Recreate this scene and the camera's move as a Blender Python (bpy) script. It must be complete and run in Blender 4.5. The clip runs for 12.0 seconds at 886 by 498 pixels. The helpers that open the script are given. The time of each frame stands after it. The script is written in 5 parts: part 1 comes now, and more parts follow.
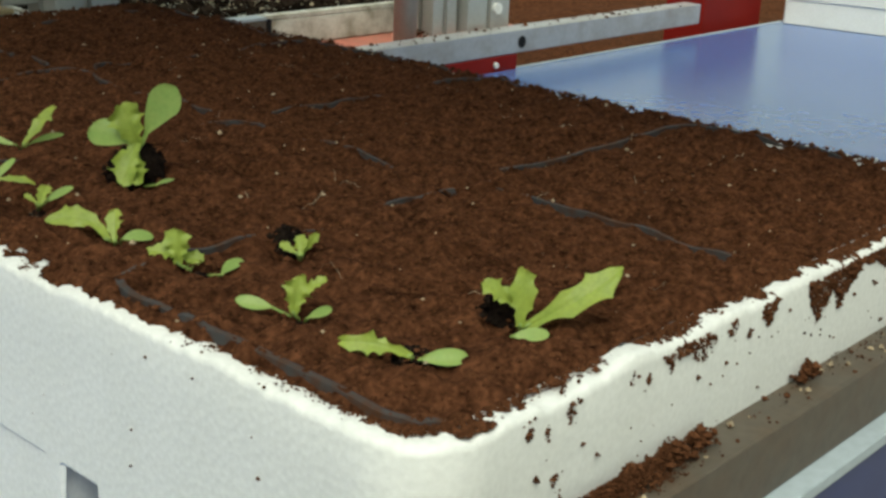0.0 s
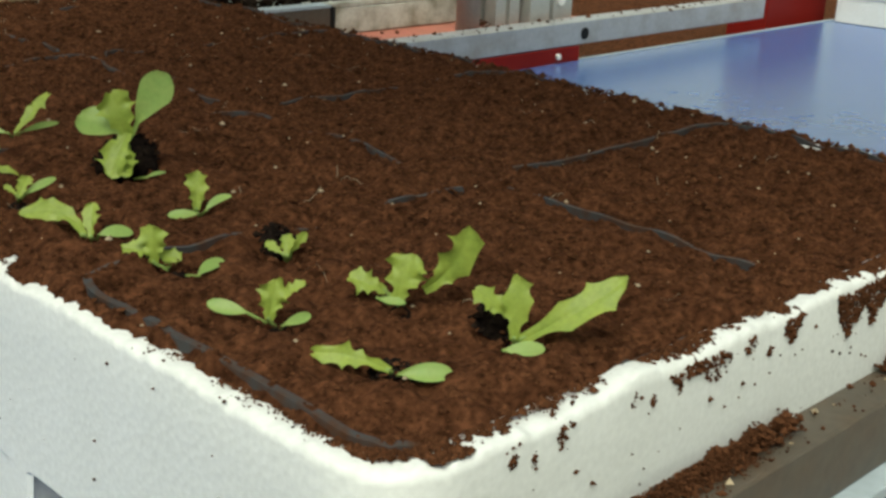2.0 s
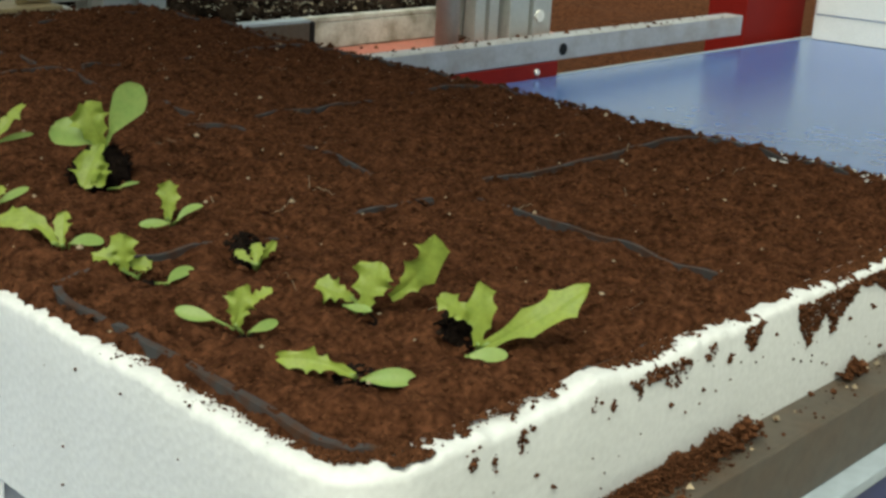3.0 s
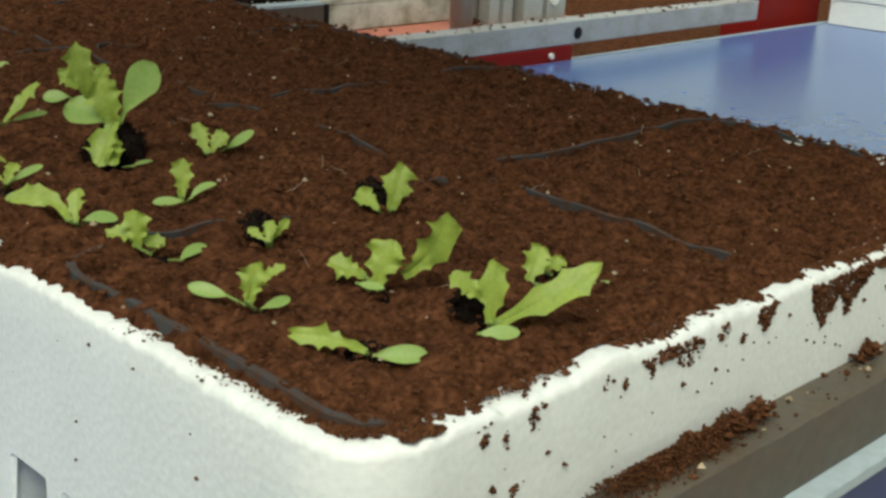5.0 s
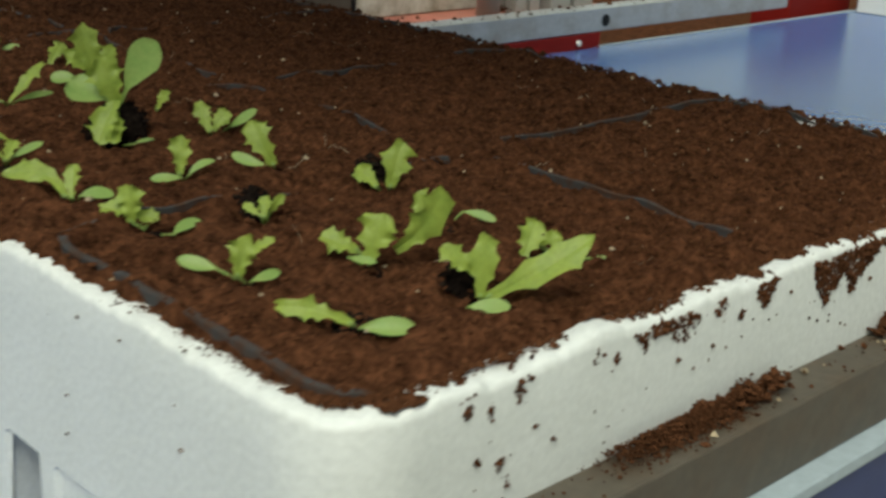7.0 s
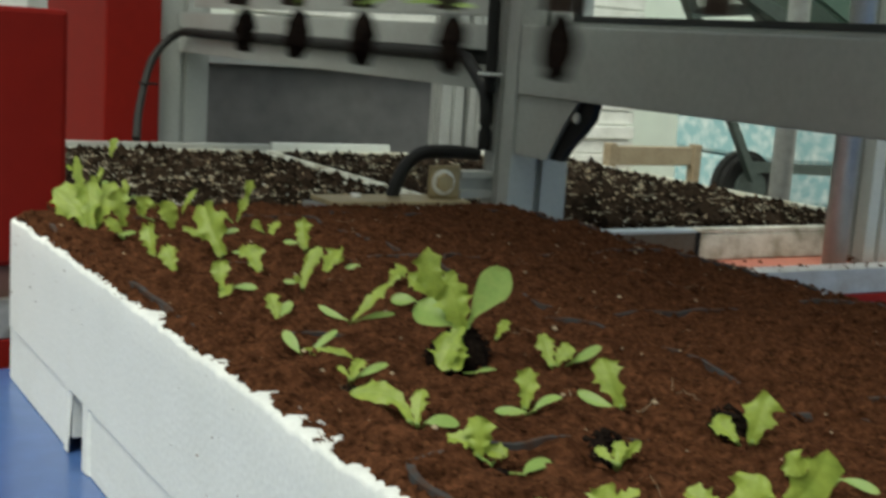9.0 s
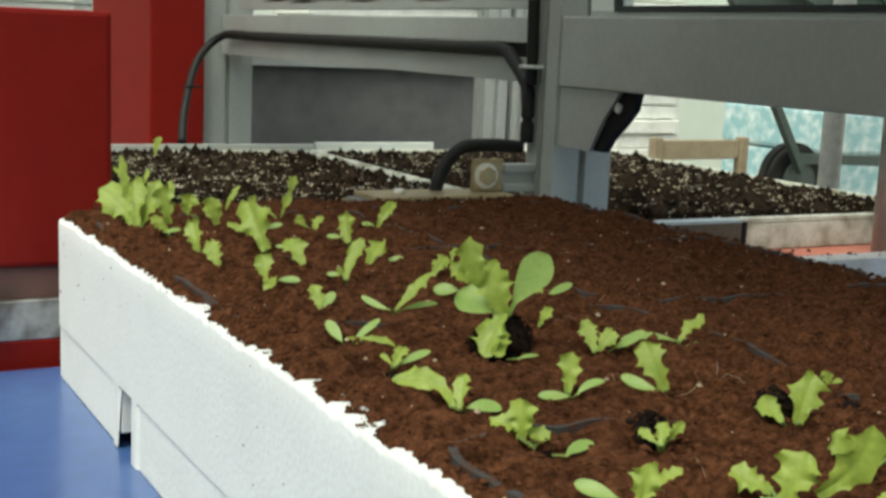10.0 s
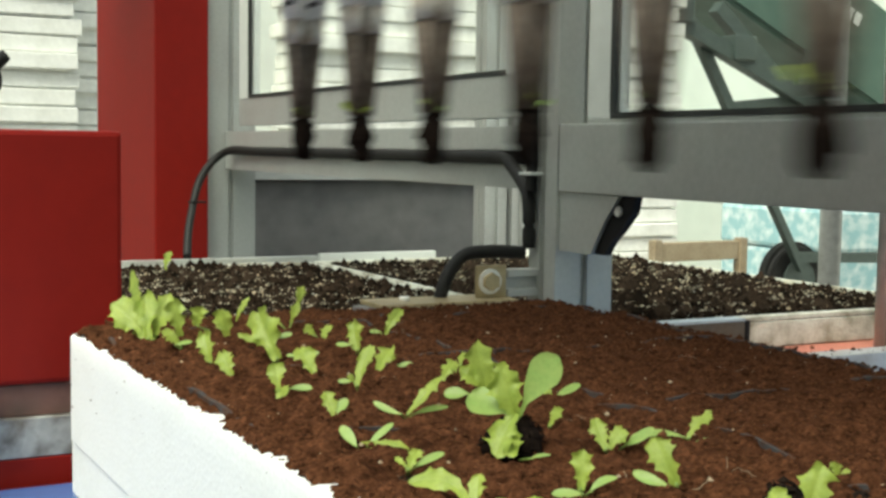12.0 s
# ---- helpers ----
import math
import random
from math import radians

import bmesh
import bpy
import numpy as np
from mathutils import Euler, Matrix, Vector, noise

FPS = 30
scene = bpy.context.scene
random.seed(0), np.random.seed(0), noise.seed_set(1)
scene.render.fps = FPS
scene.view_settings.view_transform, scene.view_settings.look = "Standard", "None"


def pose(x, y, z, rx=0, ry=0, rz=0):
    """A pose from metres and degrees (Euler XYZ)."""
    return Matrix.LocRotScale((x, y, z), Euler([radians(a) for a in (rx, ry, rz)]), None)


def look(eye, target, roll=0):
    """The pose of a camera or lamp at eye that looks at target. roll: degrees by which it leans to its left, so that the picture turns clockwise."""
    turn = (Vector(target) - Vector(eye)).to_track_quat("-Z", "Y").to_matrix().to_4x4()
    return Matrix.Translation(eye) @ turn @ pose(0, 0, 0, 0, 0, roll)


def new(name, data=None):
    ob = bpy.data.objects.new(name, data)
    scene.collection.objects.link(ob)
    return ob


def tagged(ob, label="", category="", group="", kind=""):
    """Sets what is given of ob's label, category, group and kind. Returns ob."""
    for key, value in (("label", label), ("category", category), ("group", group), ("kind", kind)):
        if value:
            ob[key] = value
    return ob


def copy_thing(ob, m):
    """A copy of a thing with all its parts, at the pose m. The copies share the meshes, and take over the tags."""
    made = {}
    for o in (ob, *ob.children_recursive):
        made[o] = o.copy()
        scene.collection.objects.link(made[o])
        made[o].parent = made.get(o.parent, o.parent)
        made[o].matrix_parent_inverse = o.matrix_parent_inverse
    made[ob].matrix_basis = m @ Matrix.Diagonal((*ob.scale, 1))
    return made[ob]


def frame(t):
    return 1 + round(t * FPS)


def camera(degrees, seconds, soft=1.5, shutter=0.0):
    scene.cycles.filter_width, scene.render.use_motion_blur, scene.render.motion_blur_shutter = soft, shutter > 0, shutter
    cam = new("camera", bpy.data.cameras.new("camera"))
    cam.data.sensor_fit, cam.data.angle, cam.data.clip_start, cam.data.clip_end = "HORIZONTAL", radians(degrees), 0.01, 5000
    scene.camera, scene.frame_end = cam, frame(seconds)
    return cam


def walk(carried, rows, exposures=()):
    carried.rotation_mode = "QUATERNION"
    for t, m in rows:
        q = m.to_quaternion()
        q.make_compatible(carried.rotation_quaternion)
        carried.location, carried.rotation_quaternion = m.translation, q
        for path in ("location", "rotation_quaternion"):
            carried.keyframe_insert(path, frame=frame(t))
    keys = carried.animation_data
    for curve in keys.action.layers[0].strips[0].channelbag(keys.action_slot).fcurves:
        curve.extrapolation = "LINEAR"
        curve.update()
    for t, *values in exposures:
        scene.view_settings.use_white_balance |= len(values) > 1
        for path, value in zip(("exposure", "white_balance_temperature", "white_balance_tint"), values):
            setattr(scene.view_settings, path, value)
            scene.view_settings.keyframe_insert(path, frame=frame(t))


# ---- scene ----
cam = camera(39.0, 12.0, soft=2.9, shutter=0.4)
PATH = [
    (0, look((-0.1725, -0.2008, 0.2782), (0.5280, 0.4351, -0.0459), 2.31)),
    (0.5, look((-0.1743, -0.2011, 0.2757), (0.5213, 0.4351, -0.0580), 2.42)),
    (1, look((-0.1756, -0.1989, 0.2718), (0.5226, 0.4350, -0.0606), 2.96)),
    (1.5, look((-0.1791, -0.2026, 0.2753), (0.5127, 0.4424, -0.0493), 2.90)),
    (2, look((-0.1791, -0.1914, 0.2701), (0.4939, 0.4714, -0.0583), 2.66)),
    (2.5, look((-0.1760, -0.2008, 0.2715), (0.5073, 0.4554, -0.0487), 2.71)),
    (3, look((-0.1797, -0.2003, 0.2700), (0.5049, 0.4567, -0.0456), 2.99)),
    (3.2, look((-0.1787, -0.1992, 0.2677), (0.5055, 0.4560, -0.0527), 3.28)),
    (5, look((-0.1798, -0.2010, 0.2675), (0.4950, 0.4607, -0.0593), 3.10)),
    (5.5, look((-0.1819, -0.2024, 0.2651), (0.4976, 0.4570, -0.0566), 3.01)),
    (6, look((-0.1805, -0.1987, 0.2620), (0.4950, 0.4618, -0.0657), 3.07)),
    (6.5, look((-0.181, -0.203, 0.257), (1.159, 1.126, -0.405), 2.3)),
    (7, look((-0.1781, -0.2084, 0.2603), (0.4774, 0.4698, -0.0717), 2.70)),
    (7.5, look((-0.199, -0.184, 0.254), (1.020, 1.258, -0.405), 3.8)),
    (7.7, look((-0.2102, -0.1712, 0.2612), (0.3991, 0.5500, -0.0685), 4.03)),
    (9.3, look((-0.2173, -0.1708, 0.2518), (0.2522, 0.6994, 0.1020), 3.02)),
    (9.5, look((-0.2165, -0.1707, 0.2512), (0.2456, 0.6974, 0.0699), 2.73)),
    (10, look((-0.2152, -0.1732, 0.2482), (0.2481, 0.6976, 0.0836), 2.46)),
    (10.5, look((-0.2212, -0.1792, 0.2522), (0.2264, 0.7083, 0.1427), 1.35)),
    (11, look((-0.2248, -0.1821, 0.2507), (0.2264, 0.7075, 0.1801), 0.76)),
    (11.5, look((-0.2257, -0.1846, 0.2504), (0.2388, 0.6981, 0.1788), 0.87)),
    (12, look((-0.2243, -0.1836, 0.2481), (0.2407, 0.6982, 0.1694), 0.88)),
]
walk(cam, PATH, exposures=[(0, 0.01, 6450, -8), (6, -0.03, 6400, -8), (6.6, -0.16, 6350, -8), (7.5, -0.26, 6300, -8), (9.3, -0.04, 6280, -6), (9.7, 0.11, 6280, -6), (10.5, 0.40, 6380, -6), (11, 0.42, 6480, -6), (12, 0.62, 6430, -6)])

# ---- light: a bright hazy sky over a greenhouse ----
world = bpy.data.worlds.new("sky")
scene.world = world
world.use_nodes = True
wn = world.node_tree
sky = wn.nodes.new("ShaderNodeTexSky")
sky.sky_type, sky.sun_disc = "NISHITA", False
sky.sun_elevation, sky.sun_rotation = radians(62), radians(237)
sky.air_density, sky.dust_density, sky.ozone_density = 0.8, 9.0, 0.6
wn.links.new(sky.outputs[0], wn.nodes["Background"].inputs[0])
wn.nodes["Background"].inputs[1].default_value = 0.15
sun = new("sun", bpy.data.lights.new("sun", "SUN"))
sun.data.energy, sun.data.angle, sun.data.color = 2.05, radians(40), (1.0, 0.98, 0.93)
sun.matrix_world = look((-1.12, -0.72, 2.5), (0, 0, 0))

# ---- fitted sizes ----
TOP = 0.1205            # soil level over the belt
TRAY_W, TRAY_L = 0.400, 0.715
STEP = 0.0435           # the belt's step from row to row
HEAD_X, PITCH = 0.1295, 0.109
ROW_A, ROW_B, PICK_Y = 0.037, 0.0915, 0.95
PLUG_TOP = 0.075


# ---- materials ----
def mat(name, color, rough=0.6, metal=0.0, spot=None, spot_scale=40.0, spot_amount=0.5, grain=0.0, grain_scale=400.0,
        bump=0.0, bump_scale=300.0, spec=0.5, per_piece=0.0, voronoi=False, translucent=0.0):
    m = bpy.data.materials.new(name)
    m.use_nodes = True
    n, l = m.node_tree.nodes, m.node_tree.links
    p = n["Principled BSDF"]
    p.inputs["Roughness"].default_value, p.inputs["Metallic"].default_value = rough, metal
    p.inputs["Specular IOR Level"].default_value = spec
    geo = n.new("ShaderNodeTexCoord")
    col = n.new("ShaderNodeRGB")
    col.outputs[0].default_value = (*color, 1)
    out = col.outputs[0]

    def noise_tex(scale, detail=4.0):
        t = n.new("ShaderNodeTexNoise")
        t.inputs["Scale"].default_value, t.inputs["Detail"].default_value = scale, detail
        l.new(geo.outputs["Object"], t.inputs["Vector"])
        return t

    def mix(fac, a, b, blend="MIX"):
        x = n.new("ShaderNodeMix")
        x.data_type, x.blend_type = "RGBA", blend
        l.new(fac, x.inputs[0])
        l.new(a, x.inputs[6])
        if isinstance(b, tuple):
            x.inputs[7].default_value = (*b, 1)
        else:
            l.new(b, x.inputs[7])
        return x.outputs[2]

    if spot:
        t = noise_tex(spot_scale)
        r = n.new("ShaderNodeValToRGB")
        r.color_ramp.elements[0].position, r.color_ramp.elements[1].position = 0.42, 0.68
        r.color_ramp.elements[1].color = (spot_amount,) * 3 + (1,)
        l.new(t.outputs["Fac"], r.inputs[0])
        out = mix(r.outputs[0], out, spot)
    if grain:
        t = noise_tex(grain_scale, 6.0)
        r = n.new("ShaderNodeMapRange")
        r.inputs[1].default_value, r.inputs[2].default_value = 0.25, 0.75
        r.inputs[3].default_value, r.inputs[4].default_value = 1 - grain, 1 + grain
        l.new(t.outputs["Fac"], r.inputs[0])
        one = n.new("ShaderNodeValue")
        one.outputs[0].default_value = 1.0
        out = mix(one.outputs[0], out, r.outputs[0], "MULTIPLY")
    if per_piece:
        g = n.new("ShaderNodeNewGeometry")
        r = n.new("ShaderNodeMapRange")
        r.inputs[3].default_value, r.inputs[4].default_value = 1 - per_piece, 1 + per_piece
        l.new(g.outputs["Random Per Island"], r.inputs[0])
        one = n.new("ShaderNodeValue")
        one.outputs[0].default_value = 1.0
        out = mix(one.outputs[0], out, r.outputs[0], "MULTIPLY")
    l.new(out, p.inputs["Base Color"])
    if bump:
        if voronoi:
            t = n.new("ShaderNodeTexVoronoi")
            t.inputs["Scale"].default_value = bump_scale
            l.new(geo.outputs["Object"], t.inputs["Vector"])
            h = t.outputs["Distance"]
        else:
            h = noise_tex(bump_scale, 5.0).outputs["Fac"]
        b = n.new("ShaderNodeBump")
        b.inputs["Strength"].default_value, b.inputs["Distance"].default_value = bump, 0.001
        l.new(h, b.inputs["Height"])
        l.new(b.outputs[0], p.inputs["Normal"])
    if translucent:
        tr = n.new("ShaderNodeBsdfTranslucent")
        l.new(out, tr.inputs[0])
        ms = n.new("ShaderNodeMixShader")
        ms.inputs[0].default_value = translucent
        l.new(p.outputs[0], ms.inputs[1])
        l.new(tr.outputs[0], ms.inputs[2])
        l.new(ms.outputs[0], n["Material Output"].inputs[0])
    return m


FOAM = mat("expanded_polystyrene", (0.71, 0.725, 0.705), 0.75, spot=(0.66, 0.675, 0.645), spot_scale=24, spot_amount=0.5,
           grain=0.07, grain_scale=420, bump=0.15, bump_scale=310, voronoi=True, spec=0.3)
FOAM_STACK = mat("weathered_polystyrene", (0.80, 0.81, 0.76), 0.8, spot=(0.62, 0.63, 0.57), spot_scale=9, spot_amount=0.7, grain=0.08, grain_scale=60,
                 bump=0.3, bump_scale=60, spec=0.3)
FOAM_OLD = mat("stained_polystyrene", (0.62, 0.63, 0.55), 0.8, spot=(0.20, 0.17, 0.10), spot_scale=38, spot_amount=0.75,
               grain=0.1, grain_scale=300, bump=0.5, bump_scale=330, voronoi=True, spec=0.3)
SOIL = mat("brown_peat", (0.077, 0.0318, 0.0153), 1.0, spot=(0.026, 0.0105, 0.0052), spot_scale=130, spot_amount=0.9,
           grain=0.7, grain_scale=420, bump=1.0, bump_scale=520, spec=0.02)
CRUMB = mat("peat_crumb", (0.074, 0.0316, 0.0150), 1.0, grain=0.4, grain_scale=900, per_piece=0.42, bump=0.8, bump_scale=900, spec=0.02)
PLUGFILL = mat("plug_tray_soil", (0.019, 0.013, 0.009), 1.0, grain=0.4, grain_scale=700, bump=1.0, bump_scale=500, per_piece=0.7, spec=0.02)
PLUG = mat("black_plug_soil", (0.009, 0.0065, 0.0055), 1.0, spot=(0.030, 0.020, 0.014), spot_scale=420, spot_amount=0.5, grain=0.4,
           grain_scale=700, bump=1.0, bump_scale=500, per_piece=0.4, spec=0.03)
PERLITE = mat("perlite", (0.36, 0.29, 0.19), 0.85, per_piece=0.35, grain=0.2, grain_scale=900)
RIB = mat("pale_foam_rib", (0.30, 0.275, 0.20), 0.85, per_piece=0.55)
LINER = mat("grey_plastic_liner", (0.050, 0.050, 0.051), 0.65, spot=(0.060, 0.027, 0.013), spot_scale=130, spot_amount=1.0, spec=0.2)
LEAF = mat("lettuce_leaf", (0.345, 0.435, 0.074), 0.45, spot=(0.265, 0.365, 0.062), spot_scale=140, spot_amount=0.7, grain=0.12,
           grain_scale=600, bump=0.35, bump_scale=420, translucent=0.35)
COTY = mat("cotyledon", (0.32, 0.44, 0.120), 0.42, spot=(0.25, 0.41, 0.10), spot_scale=160, spot_amount=0.6, grain=0.08,
           grain_scale=600, bump=0.15, bump_scale=420, translucent=0.3)
BELT = mat("blue_belt", (0.052, 0.108, 0.285), 0.25, spot=(0.062, 0.120, 0.30), spot_scale=5, spot_amount=0.6, grain=0.08,
           grain_scale=60, bump=0.005, bump_scale=30, spec=0.9)
BLUE = mat("blue_panel", (0.013, 0.026, 0.115), 0.4, grain=0.1, grain_scale=40, spot=(0.03, 0.05, 0.16), spot_scale=9)
STRIP = mat("pale_strip", (0.36, 0.42, 0.46), 0.45, grain=0.1, grain_scale=200)
TAUPE = mat("taupe_rail", (0.100, 0.084, 0.064), 0.5, metal=0.2, spot=(0.10, 0.07, 0.045), spot_scale=60, spot_amount=0.7, grain=0.15,
            grain_scale=200, bump=0.1, bump_scale=300)
ALU = mat("aluminium_profile", (0.44, 0.462, 0.437), 0.42, metal=0.4, spot=(0.39, 0.385, 0.365), spot_scale=14, spot_amount=0.6,
          grain=0.06, grain_scale=200, bump=0.04, bump_scale=400)
ALU_OLD = mat("weathered_aluminium", (0.42, 0.43, 0.42), 0.5, metal=0.4, spot=(0.10, 0.08, 0.06), spot_scale=45, spot_amount=0.9,
              grain=0.2, grain_scale=120, bump=0.15, bump_scale=200)
ALU_BAR = mat("dusty_aluminium", (0.44, 0.45, 0.45), 0.45, metal=0.4, spot=(0.30, 0.27, 0.23), spot_scale=26, spot_amount=0.7, grain=0.10,
              grain_scale=160, bump=0.06, bump_scale=250)
STEEL = mat("stainless_steel", (0.82, 0.83, 0.79), 0.34, metal=0.1, spot=(0.58, 0.55, 0.48), spot_scale=70, spot_amount=0.5, grain=0.1,
            grain_scale=300, bump=0.05, bump_scale=300)
STEEL_DULL = mat("dull_steel", (0.62, 0.62, 0.59), 0.40, metal=0.25, spot=(0.20, 0.18, 0.15), spot_scale=60, spot_amount=0.7, grain=0.1)
FINGER = mat("soiled_steel_finger", (0.125, 0.098, 0.073), 0.55, metal=0.3, spot=(0.05, 0.03, 0.02), spot_scale=120, spot_amount=0.9,
             grain=0.3, grain_scale=300, bump=0.1, bump_scale=300)
COLLAR = mat("stained_steel_collar", (0.50, 0.485, 0.43), 0.5, metal=0.15, spot=(0.36, 0.28, 0.20), spot_scale=90, spot_amount=0.9, grain=0.15)
# one steel in two tones: bright sky glint on corners, brown soil reflection on sides
LIP = mat("steel_corner_painted_glint", (0.84, 0.84, 0.80), 0.35, metal=0.1, spot=(0.62, 0.56, 0.48), spot_scale=60, spot_amount=0.5, grain=0.1)
FLANGE = mat("steel_side_painted_reflection", (0.36, 0.31, 0.27), 0.30, metal=0.7, spot=(0.24, 0.15, 0.11), spot_scale=40, spot_amount=0.8, grain=0.12)
PLATE = mat("gripper_plate", (0.30, 0.27, 0.24), 0.45, metal=0.6, spot=(0.14, 0.06, 0.04), spot_scale=50, spot_amount=0.8, grain=0.15)
RED = mat("red_paint", (0.185, 0.010, 0.007), 0.48, spot=(0.17, 0.010, 0.008), spot_scale=8, spot_amount=0.8, grain=0.06, grain_scale=60,
          bump=0.05, bump_scale=120, spec=0.12)
RECESS = mat("dusty_brown_paint", (0.15, 0.075, 0.060), 0.7, spot=(0.07, 0.045, 0.035), spot_scale=30, spot_amount=0.8, grain=0.2, grain_scale=120)
PINK = mat("faded_red_plate", (0.48, 0.16, 0.11), 0.6, spot=(0.32, 0.15, 0.10), spot_scale=25, spot_amount=0.9, grain=0.15, grain_scale=150)
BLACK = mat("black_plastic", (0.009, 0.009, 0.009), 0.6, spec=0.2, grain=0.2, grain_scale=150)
RUBBER = mat("black_rubber", (0.011, 0.011, 0.010), 0.6, spec=0.25, grain=0.2, grain_scale=200)
HOSE_BLUE = mat("blue_hose", (0.010, 0.085, 0.33), 0.35, grain=0.2, grain_scale=120)
HOSE_RED = mat("red_hose", (0.50, 0.045, 0.02), 0.35, grain=0.2, grain_scale=120)
BRASS = mat("zinc_yellow_steel", (0.46, 0.38, 0.22), 0.4, metal=0.6, spot=(0.30, 0.24, 0.13), spot_scale=50, spot_amount=0.8, grain=0.1)
GREY = mat("grey_sheet", (0.115, 0.118, 0.118), 0.5, spot=(0.20, 0.20, 0.195), spot_scale=6, spot_amount=0.8, grain=0.15, grain_scale=30)
CONCRETE = mat("concrete", (0.26, 0.25, 0.23), 0.85, spot=(0.17, 0.16, 0.14), spot_scale=3, spot_amount=0.8, grain=0.15, grain_scale=80,
               bump=0.2, bump_scale=60)
FILM = mat("greenhouse_film", (0.86, 0.89, 0.82), 0.5, spot=(0.78, 0.83, 0.74), spot_scale=0.8, spot_amount=0.8, grain=0.05, grain_scale=6,
           translucent=0.30)
WRAP = mat("blue_stretch_wrap", (0.27, 0.45, 0.49), 0.25, spot=(0.62, 0.70, 0.69), spot_scale=13, spot_amount=0.95, grain=0.1, bump=0.6, bump_scale=14)
WOOD = mat("chair_wood", (0.28, 0.23, 0.15), 0.6, spot=(0.20, 0.15, 0.09), spot_scale=12, spot_amount=0.7, grain=0.15, grain_scale=90)
GREEN = mat("green_paint", (0.048, 0.090, 0.068), 0.5, spot=(0.085, 0.14, 0.11), spot_scale=6, spot_amount=0.7, grain=0.08, grain_scale=40)
DKGREEN = mat("dark_green_steel", (0.045, 0.062, 0.055), 0.5, grain=0.2, grain_scale=40)
GALV = mat("galvanised_steel", (0.42, 0.44, 0.43), 0.45, metal=0.5, spot=(0.32, 0.33, 0.32), spot_scale=40, spot_amount=0.8, grain=0.08)
WHITE = mat("white_lettering", (0.75, 0.77, 0.74), 0.5)
GASKET = mat("black_gasket", (0.02, 0.022, 0.02), 0.6)
PALE = mat("pale_window_frame", (0.55, 0.58, 0.55), 0.5, grain=0.05, grain_scale=60)

GLASS = bpy.data.materials.new("window_glass")
GLASS.use_nodes = True
_g = GLASS.node_tree.nodes["Principled BSDF"]
_g.inputs["Base Color"].default_value = (0.97, 0.99, 0.975, 1)
_g.inputs["Roughness"].default_value, _g.inputs["Transmission Weight"].default_value, _g.inputs["IOR"].default_value = 0.03, 1.0, 1.1


# ---- mesh helpers ----
def part(name, bm, material, parent=None, label="", smooth=False):
    me = bpy.data.meshes.new(name)
    bm.to_mesh(me)
    bm.free()
    for m in material if isinstance(material, (list, tuple)) else (material,):
        me.materials.append(m)
    if smooth:
        for f in me.polygons:
            f.use_smooth = True
    ob = new(name, me)
    if parent:
        ob.parent = parent
    if label:
        tagged(ob, label)
    return ob


def box(bm, x0, x1, y0, y1, z0, z1, bevel=0.0, mi=0):
    r = bmesh.ops.create_cube(bm, size=1, matrix=Matrix.LocRotScale(((x0 + x1) / 2, (y0 + y1) / 2, (z0 + z1) / 2), None, (x1 - x0, y1 - y0, z1 - z0)))
    for f in {f for v in r["verts"] for f in v.link_faces}:
        f.material_index = mi
    if bevel:
        bmesh.ops.bevel(bm, geom=list({e for v in r["verts"] for e in v.link_edges}), offset=bevel, segments=2, affect="EDGES", profile=0.6)
    return bm


def boxed(*a, bevel=0.0):
    return box(bmesh.new(), *a, bevel=bevel)


def tube(bm, a, b, r0, r1=None, seg=14, caps=True, mi=0):
    a, b = Vector(a), Vector(b)
    d = b - a
    m = Matrix.Translation((a + b) / 2) @ d.to_track_quat("Z", "Y").to_matrix().to_4x4()
    r = bmesh.ops.create_cone(bm, cap_ends=caps, segments=seg, radius1=r0, radius2=r0 if r1 is None else r1, depth=d.length, matrix=m)
    for f in {f for v in r["verts"] for f in v.link_faces}:
        f.material_index = mi
        f.smooth = len(f.verts) == 4
    return bm


def sweep(points, r, seg=8):
    """A round hose along smoothed points."""
    pts = [Vector(p) for p in points]
    fine = []
    for i in range(len(pts) - 1):
        p0, p1, p2, p3 = pts[max(i - 1, 0)], pts[i], pts[i + 1], pts[min(i + 2, len(pts) - 1)]
        for k in range(6):
            t = k / 6
            fine.append(0.5 * (2 * p1 + (p2 - p0) * t + (2 * p0 - 5 * p1 + 4 * p2 - p3) * t * t + (3 * p1 - p0 - 3 * p2 + p3) * t ** 3))
    fine.append(pts[-1])
    bm, rings = bmesh.new(), []
    for i, p in enumerate(fine):
        d = (fine[min(i + 1, len(fine) - 1)] - fine[max(i - 1, 0)]).normalized()
        q = d.to_track_quat("Z", "Y")
        rings.append([bm.verts.new(p + q @ Vector((r * math.cos(a), r * math.sin(a), 0))) for a in (2 * math.pi * k / seg for k in range(seg))])
    for a, b in zip(rings, rings[1:]):
        for k in range(seg):
            bm.faces.new((a[k], a[(k + 1) % seg], b[(k + 1) % seg], b[k])).smooth = True
    bm.faces.new(rings[0][::-1])
    bm.faces.new(rings[-1])
    return bm


